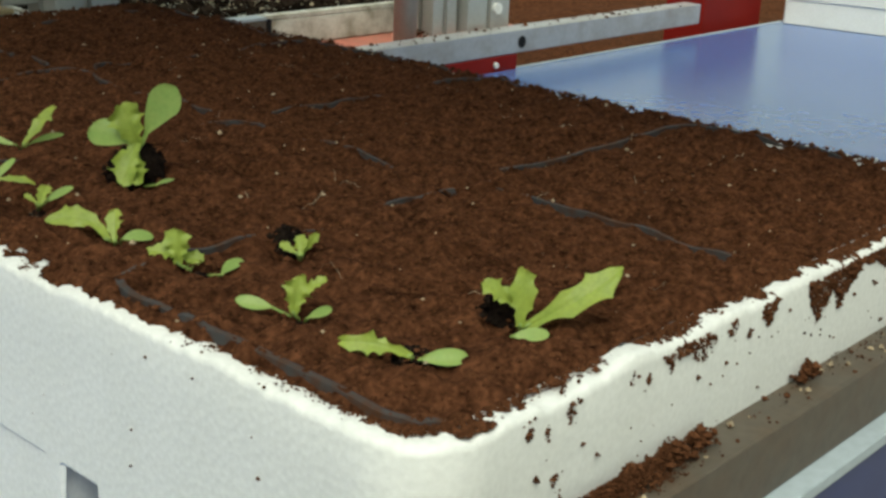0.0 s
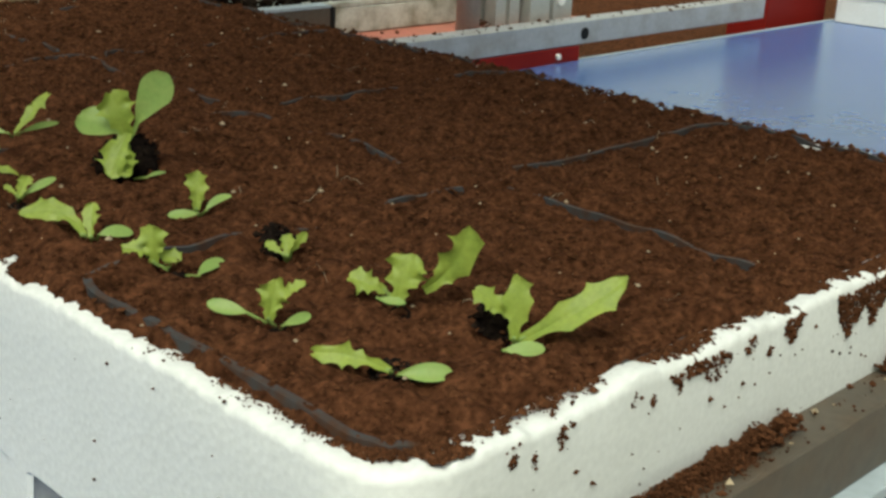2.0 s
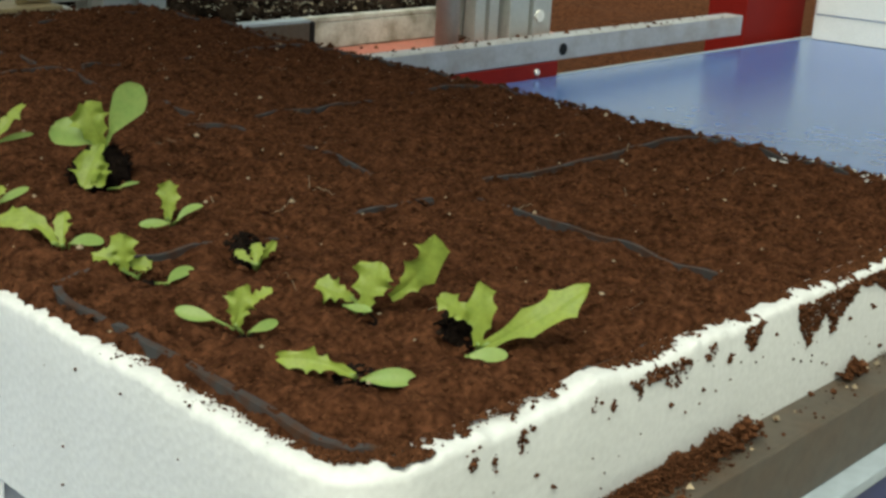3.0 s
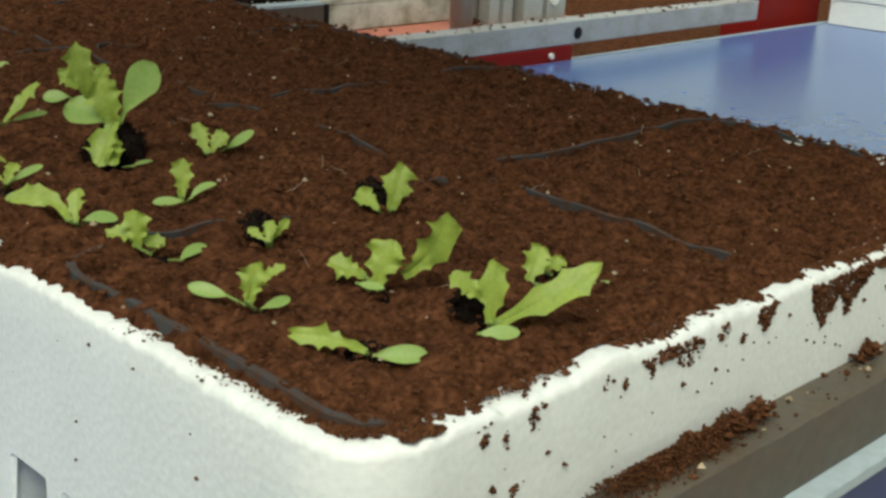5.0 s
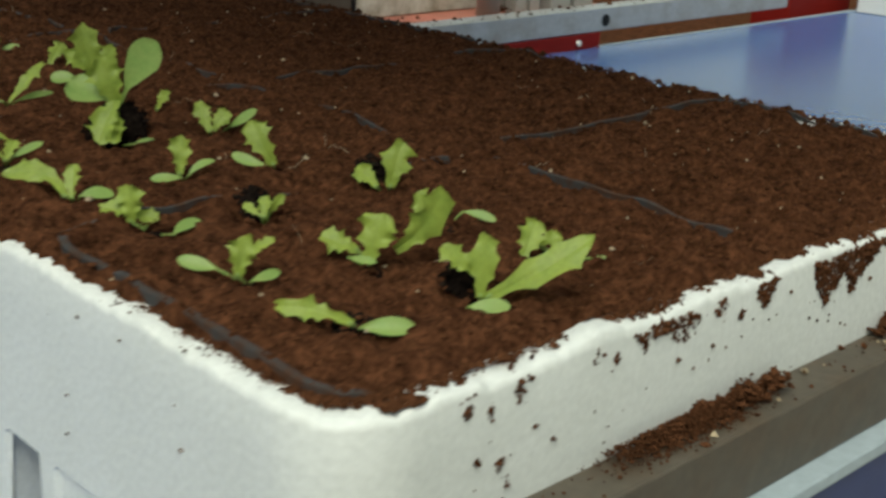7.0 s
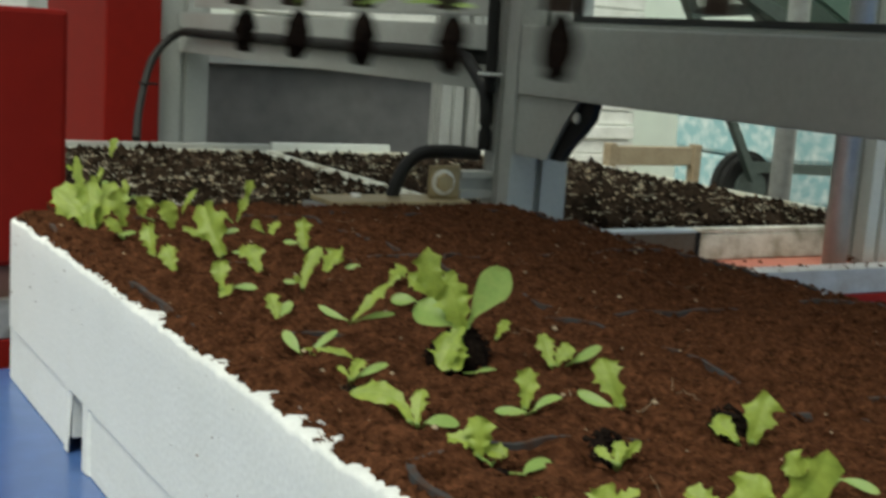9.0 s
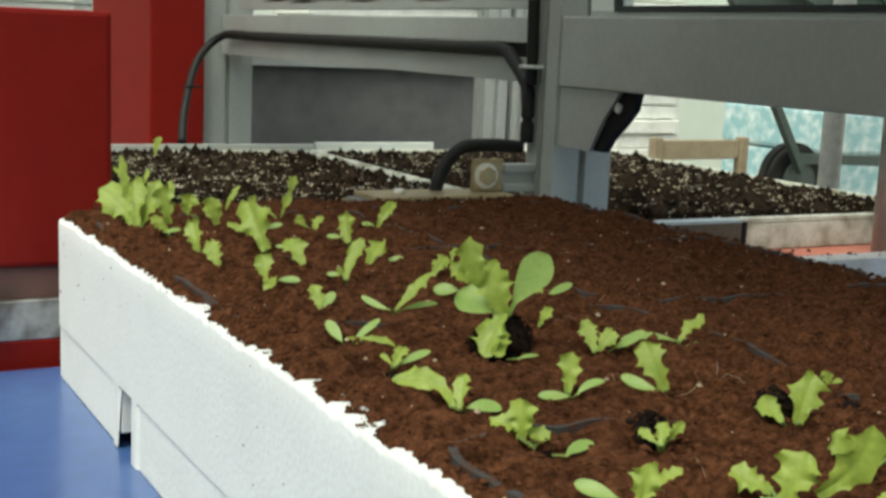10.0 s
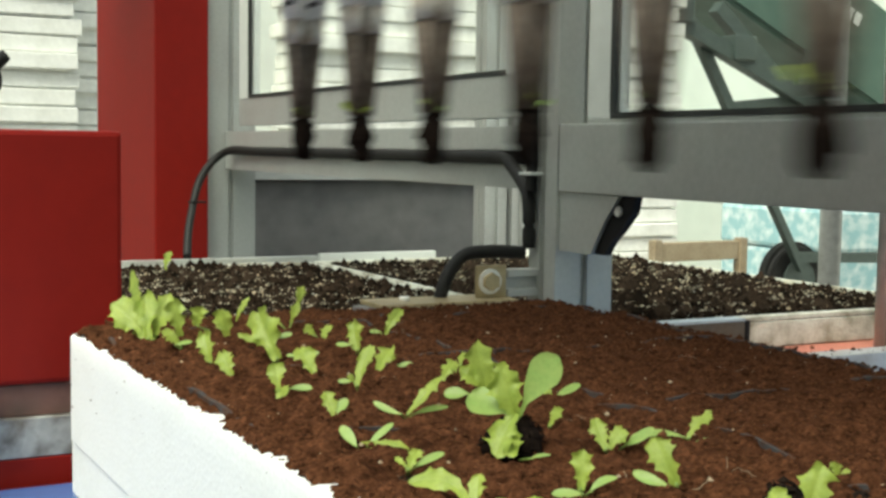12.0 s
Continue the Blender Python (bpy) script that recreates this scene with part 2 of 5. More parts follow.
def profile_bar(w, d, length, slot=0.008, depth=0.006):
    """A slotted aluminium profile, standing along z, w by d."""
    bm = bmesh.new()
    out = []

    def side(ax, ay, bx, by, n):
        length_ = math.hypot(bx - ax, by - ay)
        ux, uy = (bx - ax) / length_, (by - ay) / length_
        nx, ny = -uy, ux
        out.append((ax, ay))
        c = length_ / 2
        for s, dep in ((c - slot / 2, 0), (c - slot / 2, 1), (c + slot / 2, 1), (c + slot / 2, 0)):
            out.append((ax + ux * s + nx * depth * dep, ay + uy * s + ny * depth * dep))

    h, k = w / 2, d / 2
    side(-h, -k, h, -k, 0)
    side(h, -k, h, k, 1)
    side(h, k, -h, k, 2)
    side(-h, k, -h, -k, 3)
    low = [bm.verts.new((x, y, 0)) for x, y in out]
    high = [bm.verts.new((x, y, length)) for x, y in out]
    n = len(out)
    for i in range(n):
        bm.faces.new((low[i], low[(i + 1) % n], high[(i + 1) % n], high[i]))
    bm.faces.new(low[::-1])
    bm.faces.new(high)
    return bm


rng = np.random.default_rng(7)


def value_noise(x, y, cell, seed):
    g = np.random.default_rng(seed).random((256, 256))
    u, v = np.asarray(x) / cell + 40.0, np.asarray(y) / cell + 40.0
    i, j = np.floor(u).astype(int), np.floor(v).astype(int)
    fu, fv = u - i, v - j
    fu, fv = fu * fu * (3 - 2 * fu), fv * fv * (3 - 2 * fv)
    a, b, c, d = g[i % 256, j % 256], g[(i + 1) % 256, j % 256], g[i % 256, (j + 1) % 256], g[(i + 1) % 256, (j + 1) % 256]
    return (a * (1 - fu) + b * fu) * (1 - fv) + (c * (1 - fu) + d * fu) * fv - 0.5


def mesh_from(name, verts, faces, material, parent=None, smooth=True):
    me = bpy.data.meshes.new(name)
    me.from_pydata(verts, [], faces)
    me.materials.append(material)
    if smooth:
        me.polygons.foreach_set("use_smooth", [True] * len(me.polygons))
    ob = new(name, me)
    if parent:
        ob.parent = parent
    return ob


OCTA = np.array([(1, 0, 0), (-1, 0, 0), (0, 1, 0), (0, -1, 0), (0, 0, 1), (0, 0, -1)], float)
OCTA_F = ((0, 2, 4), (2, 1, 4), (1, 3, 4), (3, 0, 4), (2, 0, 5), (1, 2, 5), (3, 1, 5), (0, 3, 5))


def lumps(name, centres, sizes, material, parent=None, flat=0.75):
    """Many small uneven crumbs as one mesh."""
    c, k = np.asarray(centres, float), len(centres)
    v = OCTA[None] * np.asarray(sizes, float)[:, None, None] * rng.uniform(0.55, 1.25, (k, 6, 1))
    v[:, :, 2] *= flat
    a = rng.uniform(0, 6.28, k)[:, None]
    x, y = v[:, :, 0] * np.cos(a) - v[:, :, 1] * np.sin(a), v[:, :, 0] * np.sin(a) + v[:, :, 1] * np.cos(a)
    verts = (np.stack([x, y, v[:, :, 2]], -1) + c[:, None]).reshape(-1, 3)
    faces = (np.array(OCTA_F)[None] + 6 * np.arange(k)[:, None, None]).reshape(-1, 3)
    return mesh_from(name, verts.tolist(), faces.tolist(), material, parent, smooth=False)


SLOPE = 0.0125          # the belt lies a little higher on its near side


def belt_z(y):
    return SLOPE * (1 - y / 0.742)


# ---- the setting ----
def build_setting():
    tagged(part("floor", boxed(-9, 12, -9, 12, -1.0, -0.92), CONCRETE), "grey concrete greenhouse floor", "floor", kind="structure")
    bm = boxed(-2.5, 4.0, -0.019, 0.742, -0.006, 0.0)
    for v in bm.verts:
        v.co.z += belt_z(v.co.y)
    belt = part("conveyor_belt", bm, BELT)
    tagged(belt, "glossy blue conveyor belt carrying the trays", "conveyor belt", kind="structure")
    part("edge_strip", boxed(0.985, 4.0, 0.7425, 0.7475, -0.008, 0.0012), STRIP, belt, "pale worn belt edge")
    part("under_plate", boxed(-2.5, 4.0, -0.018, 0.741, -0.05, -0.0065), BLUE, belt)
    for x in (-2.4, -1.2, 0.7, 2.3, 3.9):
        for y in (0.03, 0.69):
            part("leg", boxed(x - 0.025, x + 0.025, y - 0.025, y + 0.025, -0.92, -0.0505), BLUE, belt)
    near = part("side_panel", boxed(-2.5, 4.0, -0.028, -0.0205, -0.30, 0.0465), BLUE)
    tagged(near, "blue painted side panel of the conveyor", "panel", kind="structure")
    bm = bmesh.new()
    box(bm, -2.5, 4.0, -0.0205, -0.0035, 0.0755, 0.0790, bevel=0.0008)
    box(bm, -2.5, 4.0, -0.0215, -0.0185, 0.0525, 0.0788, bevel=0.0006)
    box(bm, -2.5, 4.0, -0.0060, -0.0036, 0.004, 0.0753)
    rail = part("guide_rail", bm, TAUPE)
    tagged(rail, "taupe metal guide rail sprinkled with soil", "guide rail", kind="structure")
    part("lower_strip", boxed(-2.5, 4.0, -0.0300, -0.0187, 0.0468, 0.0522, bevel=0.0008), STRIP, rail, "pale strip under the rail")

    # far side of the belt
    bm = boxed(0.36, 1.39, 0.7435, 0.7715, 0.0185, 0.0460, bevel=0.0012)
    far = part("aluminium_guide_bar", bm, ALU_BAR)
    tagged(far, "weathered aluminium guide bar with a round hole", "guide bar", kind="structure")
    part("hole", tube(bmesh.new(), (0.993, 0.7428, 0.031), (0.993, 0.7446, 0.031), 0.0072, seg=20), BLACK, far, "dark drilled hole")
    red = part("red_support_beam", boxed(0.20, 0.985, 0.7430, 0.765, -0.02, 0.0175, bevel=0.001), RED)
    tagged(red, "red painted beam under the guide bar", "beam", kind="structure")
    part("screw", tube(bmesh.new(), (0.945, 0.7395, 0.008), (0.945, 0.7432, 0.008), 0.0035, seg=8), STEEL, red, "small steel screw")
    tagged(part("faded_red_plate", boxed(0.30, 1.045, 0.7725, 0.862, 0.030, 0.0395, bevel=0.001), PINK),
           "faded red steel plate with spilled soil", "plate", kind="structure")
    table = part("side_table", boxed(-0.30, 1.10, 0.863, 1.80, 0.030, 0.0395), GREY)
    tagged(table, "grey table under the plug trays", "table", kind="structure")
    for x in (-0.27, 1.04):
        for y in (0.90, 1.70):
            part("leg", boxed(x - 0.02, x + 0.02, y - 0.02, y + 0.02, -0.92, 0.0298), GREY, table)
    # lower soil strewn deck past the guide bar
    n = 60
    xs, ys = np.linspace(1.05, 3.2, n), np.linspace(0.752, 1.7, n)
    gx, gy = np.meshgrid(xs, ys, indexing="ij")
    gz = -0.045 + 0.03 * value_noise(gx, gy, 0.12, 3) + 0.015 * value_noise(gx, gy, 0.03, 4)
    verts = [(float(a), float(b), float(c)) for a, b, c in zip(gx.ravel(), gy.ravel(), gz.ravel())]
    faces = [(i * n + j, (i + 1) * n + j, (i + 1) * n + j + 1, i * n + j + 1) for i in range(n - 1) for j in range(n - 1)]
    tagged(mesh_from("spilled_soil", verts, faces, SOIL), "brown peat spilled on the lower deck", "soil", kind="stuff")
    deck = part("lower_deck", boxed(1.05, 3.2, 0.752, 1.7, -0.12, -0.07), GREY)
    tagged(deck, "grey deck under the spilled soil", "deck", kind="structure")
    for x in (1.10, 3.15):
        for y in (0.80, 1.65):
            part("leg", boxed(x - 0.02, x + 0.02, y - 0.02, y + 0.02, -0.92, -0.1202), GREY, deck)
    col = part("red_column", boxed(1.45, 1.62, 0.775, 0.84, -0.069, 0.125, bevel=0.002), RED)
    tagged(col, "red painted steel column", "column", kind="structure")

    # posts on the faded plate
    def post(name, x, y, z, w, d, h, label):
        bm = profile_bar(w, d, h)
        bmesh.ops.transform(bm, matrix=Matrix.Translation((x, y, z)), verts=bm.verts)
        return tagged(part(name, bm, ALU), label, "post", kind="structure")

    p = post("aluminium_post", 0.975, 0.805, 0.0397, 0.075, 0.045, 1.3, "slotted aluminium upright bolted on the red plate")
    part("screw", tube(bmesh.new(), (0.990, 0.7795, 0.066), (0.990, 0.7830, 0.066), 0.007, seg=16), STEEL, p, "round steel screw")
    post("aluminium_post", 0.908, 0.812, 0.0397, 0.040, 0.040, 1.3, "slotted aluminium upright on the red plate")
    tagged(part("galvanised_pole", tube(bmesh.new(), (0.842, 0.792, 0.0397), (0.842, 0.792, 1.3), 0.0135, seg=20), GALV),
           "round galvanised pole on the red plate", "pole", kind="structure")

    # side frame that crosses above the belt
    centre = post("frame_post", 0.418, 0.782, -0.92, 0.062, 0.045, 2.2, "tall slotted aluminium post of the machine frame")
    beam = part("frame_beam", boxed(0.388, 0.430, -1.4, 0.7585, 0.2125, 0.2730, bevel=0.0015), ALU)
    tagged(beam, "grey aluminium beam of the machine frame", "beam", kind="structure")

    def plate(x0, x1, pts):
        bm = bmesh.new()
        near, away = [bm.verts.new((x0, y, z)) for y, z in pts], [bm.verts.new((x1, y, z)) for y, z in pts]
        bm.faces.new(near)
        bm.faces.new(away[::-1])
        for q in range(len(pts)):
            w = (q + 1) % len(pts)
            bm.faces.new((near[w], near[q], away[q], away[w]))
        bmesh.ops.recalc_face_normals(bm, faces=bm.faces)
        return bm

    g = part("gusset", plate(0.3905, 0.3945, ((0.7590, 0.2120), (0.6700, 0.2120), (0.6900, 0.1900), (0.7060, 0.1660), (0.7090, 0.1600), (0.7590, 0.1600))), ALU, beam, "cast corner gusset")
    # a black plate paints the shade inside the gusset's hollow
    part("gusset_shade", plate(0.3950, 0.4020, ((0.7590, 0.2120), (0.6520, 0.2120), (0.6560, 0.1985), (0.6700, 0.1850), (0.6860, 0.1720), (0.6950, 0.1605), (0.7590, 0.1605))), BLACK, g, "black plate standing in for the shade in the gusset's hollow")
    part("bolt", tube(bmesh.new(), (0.3955, 0.674, 0.199), (0.3920, 0.674, 0.199), 0.0045, seg=6), STEEL_DULL, g)
    back = part("rear_frame_beam", boxed(0.399, 0.441, 0.820, 1.748, 0.2125, 0.2350, bevel=0.001), ALU)
    tagged(back, "grey aluminium beam carrying a black cable", "beam", kind="structure")
    part("upper_flange", boxed(0.399, 0.441, 0.820, 1.748, 0.2490, 0.2725, bevel=0.001), ALU, back)
    part("web", boxed(0.410, 0.440, 0.820, 1.748, 0.2352, 0.2488), GASKET, back, "dark slot")
    rear = post("rear_frame_post", 0.411, 1.79, -0.92, 0.082, 0.07, 2.4, "slotted aluminium corner post of the machine frame")

    # unseen sheet roof added to shade the far soil, carried by the frame posts
    roof = part("unseen_shade_roof", boxed(-0.40, 0.387, -0.25, 0.34, 1.12, 1.135), GREY)
    tagged(roof, "unseen grey sheet added over the machine to shade the tray", "machine roof", kind="structure")
    part("roof_beam", boxed(0.398, 0.438, -0.25, 0.7585, 1.10, 1.14), ALU, roof)
    part("roof_beam", boxed(-0.40, 0.3975, 0.341, 0.381, 1.10, 1.14), ALU, roof)
    gantry = part("gantry", boxed(0.02, 0.369, 1.775, 1.805, 0.74, 0.78), ALU)
    tagged(gantry, "plain aluminium gantry that guides the carriage", "gantry", kind="structure")
    for x in (0.085, 0.178):
        part("guide_rail", boxed(x - 0.012, x + 0.012, -0.2, 1.90, 0.700, 0.7395), ALU, gantry)
        part("hanger", boxed(x - 0.010, x + 0.010, 0.0, 0.03, 0.740, 1.1195), ALU, gantry)
    post("frame_post", 0.410, -1.43, -0.92, 0.045, 0.045, 1.2, "slotted aluminium post under the frame beam")

    # windows in the side frame
    def window(name, y0, y1, z0, z1, rail, stile, x=0.406):
        w = part(name, boxed(x, x + 0.02, y0, y1, z0, z0 + rail, bevel=0.001), ALU)
        tagged(w, "aluminium framed machine guard window", "window", kind="structure")
        part("stile", boxed(x, x + 0.02, y1 - stile, y1, z0 + rail, z1, bevel=0.001), PALE, w)
        part("stile", boxed(x, x + 0.02, y0, y0 + stile, z0 + rail, z1, bevel=0.001), PALE, w)
        part("gasket", boxed(x - 0.001, x + 0.004, y0 + stile, y1 - stile, z0 + rail, z0 + rail + 0.005), GASKET, w, "black rubber gasket")
        part("gasket", boxed(x - 0.001, x + 0.004, y1 - stile - 0.004, y1 - stile + 0.001, z0 + rail + 0.005, z1), GASKET, w, "black rubber gasket")
        pane = part("pane", boxed(x + 0.006, x + 0.010, y0 + stile, y1 - stile, z0 + rail, z1), GLASS, w, "clear glass pane")
        pane.visible_shadow = False
        return w

    window("window_1", -1.3, 0.742, 0.2735, 1.0, 0.004, 0.036)
    window("window_2", 0.84, 1.70, 0.281, 1.1, 0.042, 0.045)

    # left rear
    box_ = part("red_cabinet", boxed(-0.60, 0.0, 0.758, 1.02, 0.0720, 0.2585, bevel=0.004), RED)
    tagged(box_, "red painted steel cabinet with soil dust on top", "cabinet")
    bm = boxed(-0.40, -0.094, 0.728, 0.7570, 0.0500, 0.0700, bevel=0.003)
    box(bm, -0.40, -0.106, 0.735, 0.7570, 0.0702, 0.0880, bevel=0.003)
    part("mounting_flange", bm, RED, box_, "bolted red flange")
    lever = part("clamp_lever", boxed(-0.315, -0.285, 0.935, 0.965, 0.2590, 0.318, bevel=0.003), BLACK)
    tagged(lever, "black clamp lever on top of the red cabinet", "lever")
    bm = boxed(-0.284, -0.085, 0.940, 0.958, 0.2930, 0.3130, bevel=0.004)
    box(bm, -0.0845, -0.058, 0.936, 0.962, 0.2925, 0.3100, bevel=0.005)
    tube(bm, (-0.072, 0.949, 0.308), (-0.053, 0.949, 0.324), 0.0085, 0.005, seg=10)
    part("handle", bm, BLACK, lever, "black plastic handle")
    tagged(part("dusty_strip", boxed(-0.62, 0.25, 0.762, 0.80, 0.0485, 0.0715), RECESS), "dusty reddish brown strip under the cabinet", "strip", kind="structure")
    tagged(part("worn_aluminium_bar", boxed(-0.65, 0.30, 0.7555, 0.7745, 0.0185, 0.0480, bevel=0.001), ALU_OLD),
           "scratched aluminium bar along the belt", "bar", kind="structure")
    tagged(part("red_base_beam", boxed(-0.65, 0.195, 0.7550, 0.7750, -0.02, 0.0180, bevel=0.001), RED), "red base beam beside the belt", "beam", kind="structure")
    tagged(part("tall_red_panel", boxed(0.284, 0.3695, 1.74, 2.14, -0.92, 1.6, bevel=0.003), RED), "tall red painted steel cabinet", "cabinet", kind="structure")
    cabinet = part("grey_metal_cabinet", boxed(0.60, 1.16, 2.2, 2.7, -0.92, 0.182, bevel=0.006), GREY)
    tagged(cabinet, "dark grey sheet metal cabinet", "cabinet")
    part("top_sheet", boxed(0.57, 1.20, 2.18, 2.72, 0.184, 0.205, bevel=0.002), PALE, cabinet, "pale top sheet")
    post("far_post", 0.992, 1.93, -0.92, 0.048, 0.045, 2.2, "light aluminium post behind the frame")
    post("far_post", 1.046, 1.93, -0.92, 0.034, 0.045, 2.2, "slim aluminium post behind the frame")

    # sensor bracket beside the centre post
    br = part("sensor_bracket", boxed(0.221, 0.354, 0.768, 0.815, 0.1125, 0.1165, bevel=0.0008), BRASS)
    tagged(br, "zinc plated angle bracket with a bolt", "bracket")
    part("upright", boxed(0.323, 0.3535, 0.788, 0.792, 0.1167, 0.1455, bevel=0.0008), BRASS, br)
    part("bolt", tube(bmesh.new(), (0.336, 0.782, 0.131), (0.336, 0.7878, 0.131), 0.0085, seg=6), BRASS, br, "hexagon bolt")
    part("washer", tube(bmesh.new(), (0.336, 0.7865, 0.131), (0.336, 0.7879, 0.131), 0.0115, seg=24), STEEL, br)
    part("sensor_body", boxed(0.212, 0.292, 0.772, 0.812, 0.1035, 0.1122, bevel=0.0015), GREY, br, "dark sensor body")
    part("bolt", tube(bmesh.new(), (0.252, 0.79, 0.1166), (0.252, 0.79, 0.1205), 0.0045, seg=6), STEEL, br)
    arm = boxed(0.354, 0.3865, 0.786, 0.800, 0.1165, 0.1235, bevel=0.0008)
    box(arm, 0.354, 0.3865, 0.790, 0.797, 0.1236, 0.1340)
    box(arm, 0.354, 0.3865, 0.786, 0.800, 0.1341, 0.1410, bevel=0.0008)
    part("arm", arm, ALU, br, "slotted aluminium arm")

    # cables
    c = part("cable", sweep([(0.30, 1.62, 0.085), (0.315, 1.66, 0.13), (0.345, 1.70, 0.20), (0.385, 1.70, 0.2405), (0.393, 1.55, 0.2420), (0.394, 1.2, 0.2420),
                             (0.393, 0.93, 0.2420), (0.392, 0.865, 0.2415), (0.388, 0.840, 0.234), (0.383, 0.806, 0.214), (0.3800, 0.795, 0.196), (0.3800, 0.794, 0.160)], 0.0062), RUBBER)
    tagged(c, "black cable clipped along the frame beam", "cable")
    part("cable_tie", boxed(0.322, 0.345, 1.672, 1.692, 0.162, 0.165), BLACK, c)
    c = part("cable", sweep([(0.3795, 0.7905, 0.212), (0.3800, 0.7910, 0.235), (0.3795, 0.7925, 0.30), (0.3800, 0.7920, 0.45), (0.3795, 0.7925, 0.70), (0.3800, 0.7920, 1.2)], 0.0055), RUBBER)
    tagged(c, "black cable tied along the tall frame post", "cable")
    part("cable_tie", boxed(0.3725, 0.3868, 0.781, 0.802, 0.2265, 0.2295, bevel=0.001), PALE, c, "pale cable tie")
    tagged(part("cable", sweep([(0.290, 0.806, 0.080), (0.298, 0.806, 0.125), (0.318, 0.808, 0.152), (0.35, 0.81, 0.156), (0.384, 0.81, 0.154)], 0.0062), RUBBER),
           "black cable looping to the sensor bracket", "cable")


# ---- plug trays ----
def build_plug_tray(x0, x1, y0, y1, seed):
    t = part("plug_tray", boxed(x0, x1, y0, y1, 0.0400, PLUG_TOP - 0.006, bevel=0.002), FOAM_OLD)
    for a in ((x0, x1, y0, y0 + 0.010), (x0, x1, y1 - 0.010, y1), (x0, x0 + 0.008, y0 + 0.0101, y1 - 0.0101), (x1 - 0.008, x1, y0 + 0.0101, y1 - 0.0101)):
        part("rim", boxed(*a, PLUG_TOP - 0.0058, PLUG_TOP, bevel=0.001), FOAM_OLD, t)
    tagged(t, "white polystyrene plug tray filled with dark soil plugs", "plug tray", "plug trays")
    r = np.random.default_rng(seed)
    nx, ny = int((x1 - x0 - 0.02) / 0.0185), int((y1 - y0 - 0.03) / 0.0185)
    pts, sizes = [], []
    for i in range(nx):
        for j in range(ny):
            cx, cy = x0 + 0.018 + i * 0.0185, y0 + 0.022 + j * 0.0185
            for _ in range(7):
                pts.append((cx + r.normal(0, 0.0062), cy + r.normal(0, 0.0062), PLUG_TOP - 0.003 + r.uniform(-0.004, 0.004 + 0.006 * value_noise(cx, cy, 0.05, seed))))
                sizes.append(r.gamma(2.2, 0.0014) + 0.0014)
    tagged(lumps("plug_fill", pts, sizes, PLUGFILL, t, flat=0.9), "dark soil plugs", kind="stuff")
    # foam ribs between the cells peep through here and there
    pts, sizes = [], []
    for i in range(int((y1 - y0) / 0.0185) - 1):
        for x in np.arange(x0 + 0.012, x1 - 0.012, 0.004):
            if value_noise(x, i * 0.4, 0.016, seed + 5) > 0.20:
                pts.append((x, y0 + 0.0315 + i * 0.0185 + r.normal(0, 0.001), PLUG_TOP + 0.0005 + r.uniform(0, 0.002)))
                sizes.append(r.uniform(0.0010, 0.0024))
    tagged(lumps("cell_rib", pts, sizes, RIB, t, flat=0.6), "pale foam ribs between the cells", kind="stuff")
    pts = [(r.uniform(x0 + 0.012, x1 - 0.012), r.uniform(y0 + 0.015, y1 - 0.015), PLUG_TOP + r.uniform(0.0, 0.004)) for _ in range(800)]
    tagged(lumps("perlite", pts, r.gamma(1.4, 0.0005, 800) + 0.0004, PERLITE, t), "pale flecks", kind="stuff")
    return t


def build_plug_trays():
    build_plug_tray(-0.02, 0.482, 0.842, 1.60, 11)
    build_plug_tray(0.492, 1.02, 0.842, 1.60, 12)
    bar = part("stop_bar", boxed(0.36, 0.668, 0.824, 0.8405, 0.0490, 0.0735, bevel=0.001), TAUPE)
    tagged(bar, "brown metal stop bar with a black end cap", "bar")
    part("end_cap", boxed(0.6683, 0.675, 0.8235, 0.841, 0.0485, 0.0740, bevel=0.001), BLACK, bar, "black end cap")
    part("top_edge", boxed(0.36, 0.668, 0.8235, 0.841, 0.0737, 0.0765), STRIP, bar, "pale top edge")
    tagged(part("rear_stop_bar", boxed(0.0, 0.50, 1.603, 1.615, 0.0400, 0.0830, bevel=0.001), ALU), "thin aluminium bar behind the plug trays", "bar")
    tagged(part("rear_stop_bar", boxed(0.504, 0.705, 1.603, 1.613, 0.0400, 0.0860, bevel=0.001), PALE), "pale bar behind the plug trays", "bar")


# ---- the growing tray ----
def outline(w, l, r, step=0.004, far=None):
    pts, f = [], r if far is None else far
    for cx, cy, a0, r in ((w - r, r, -90, r), (w - f, l - f, 0, f), (f, l - f, 90, f), (r, r, 180, r)):
        for k in range(15):
            a = radians(a0 + 90 * k / 14)
            pts.append((cx + r * math.cos(a), cy + r * math.sin(a), math.cos(a), math.sin(a)))
    out = []
    for i, p in enumerate(pts):
        q = pts[(i + 1) % len(pts)]
        n = max(1, int(math.hypot(q[0] - p[0], q[1] - p[1]) / step))
        for k in range(n):
            t = k / n
            out.append(tuple(p[c] * (1 - t) + q[c] * t for c in range(4)))
    return out


CORNER = 0.027          # rounding of the tray's outer corners
CELL_X = ((0.0065, 0.1985), (0.2055, TRAY_W - 0.0065))
CELL_Y = ((0.0065, 0.1645), (0.1685, 0.3295), (0.3335, 0.5000), (0.5045, 0.6720))


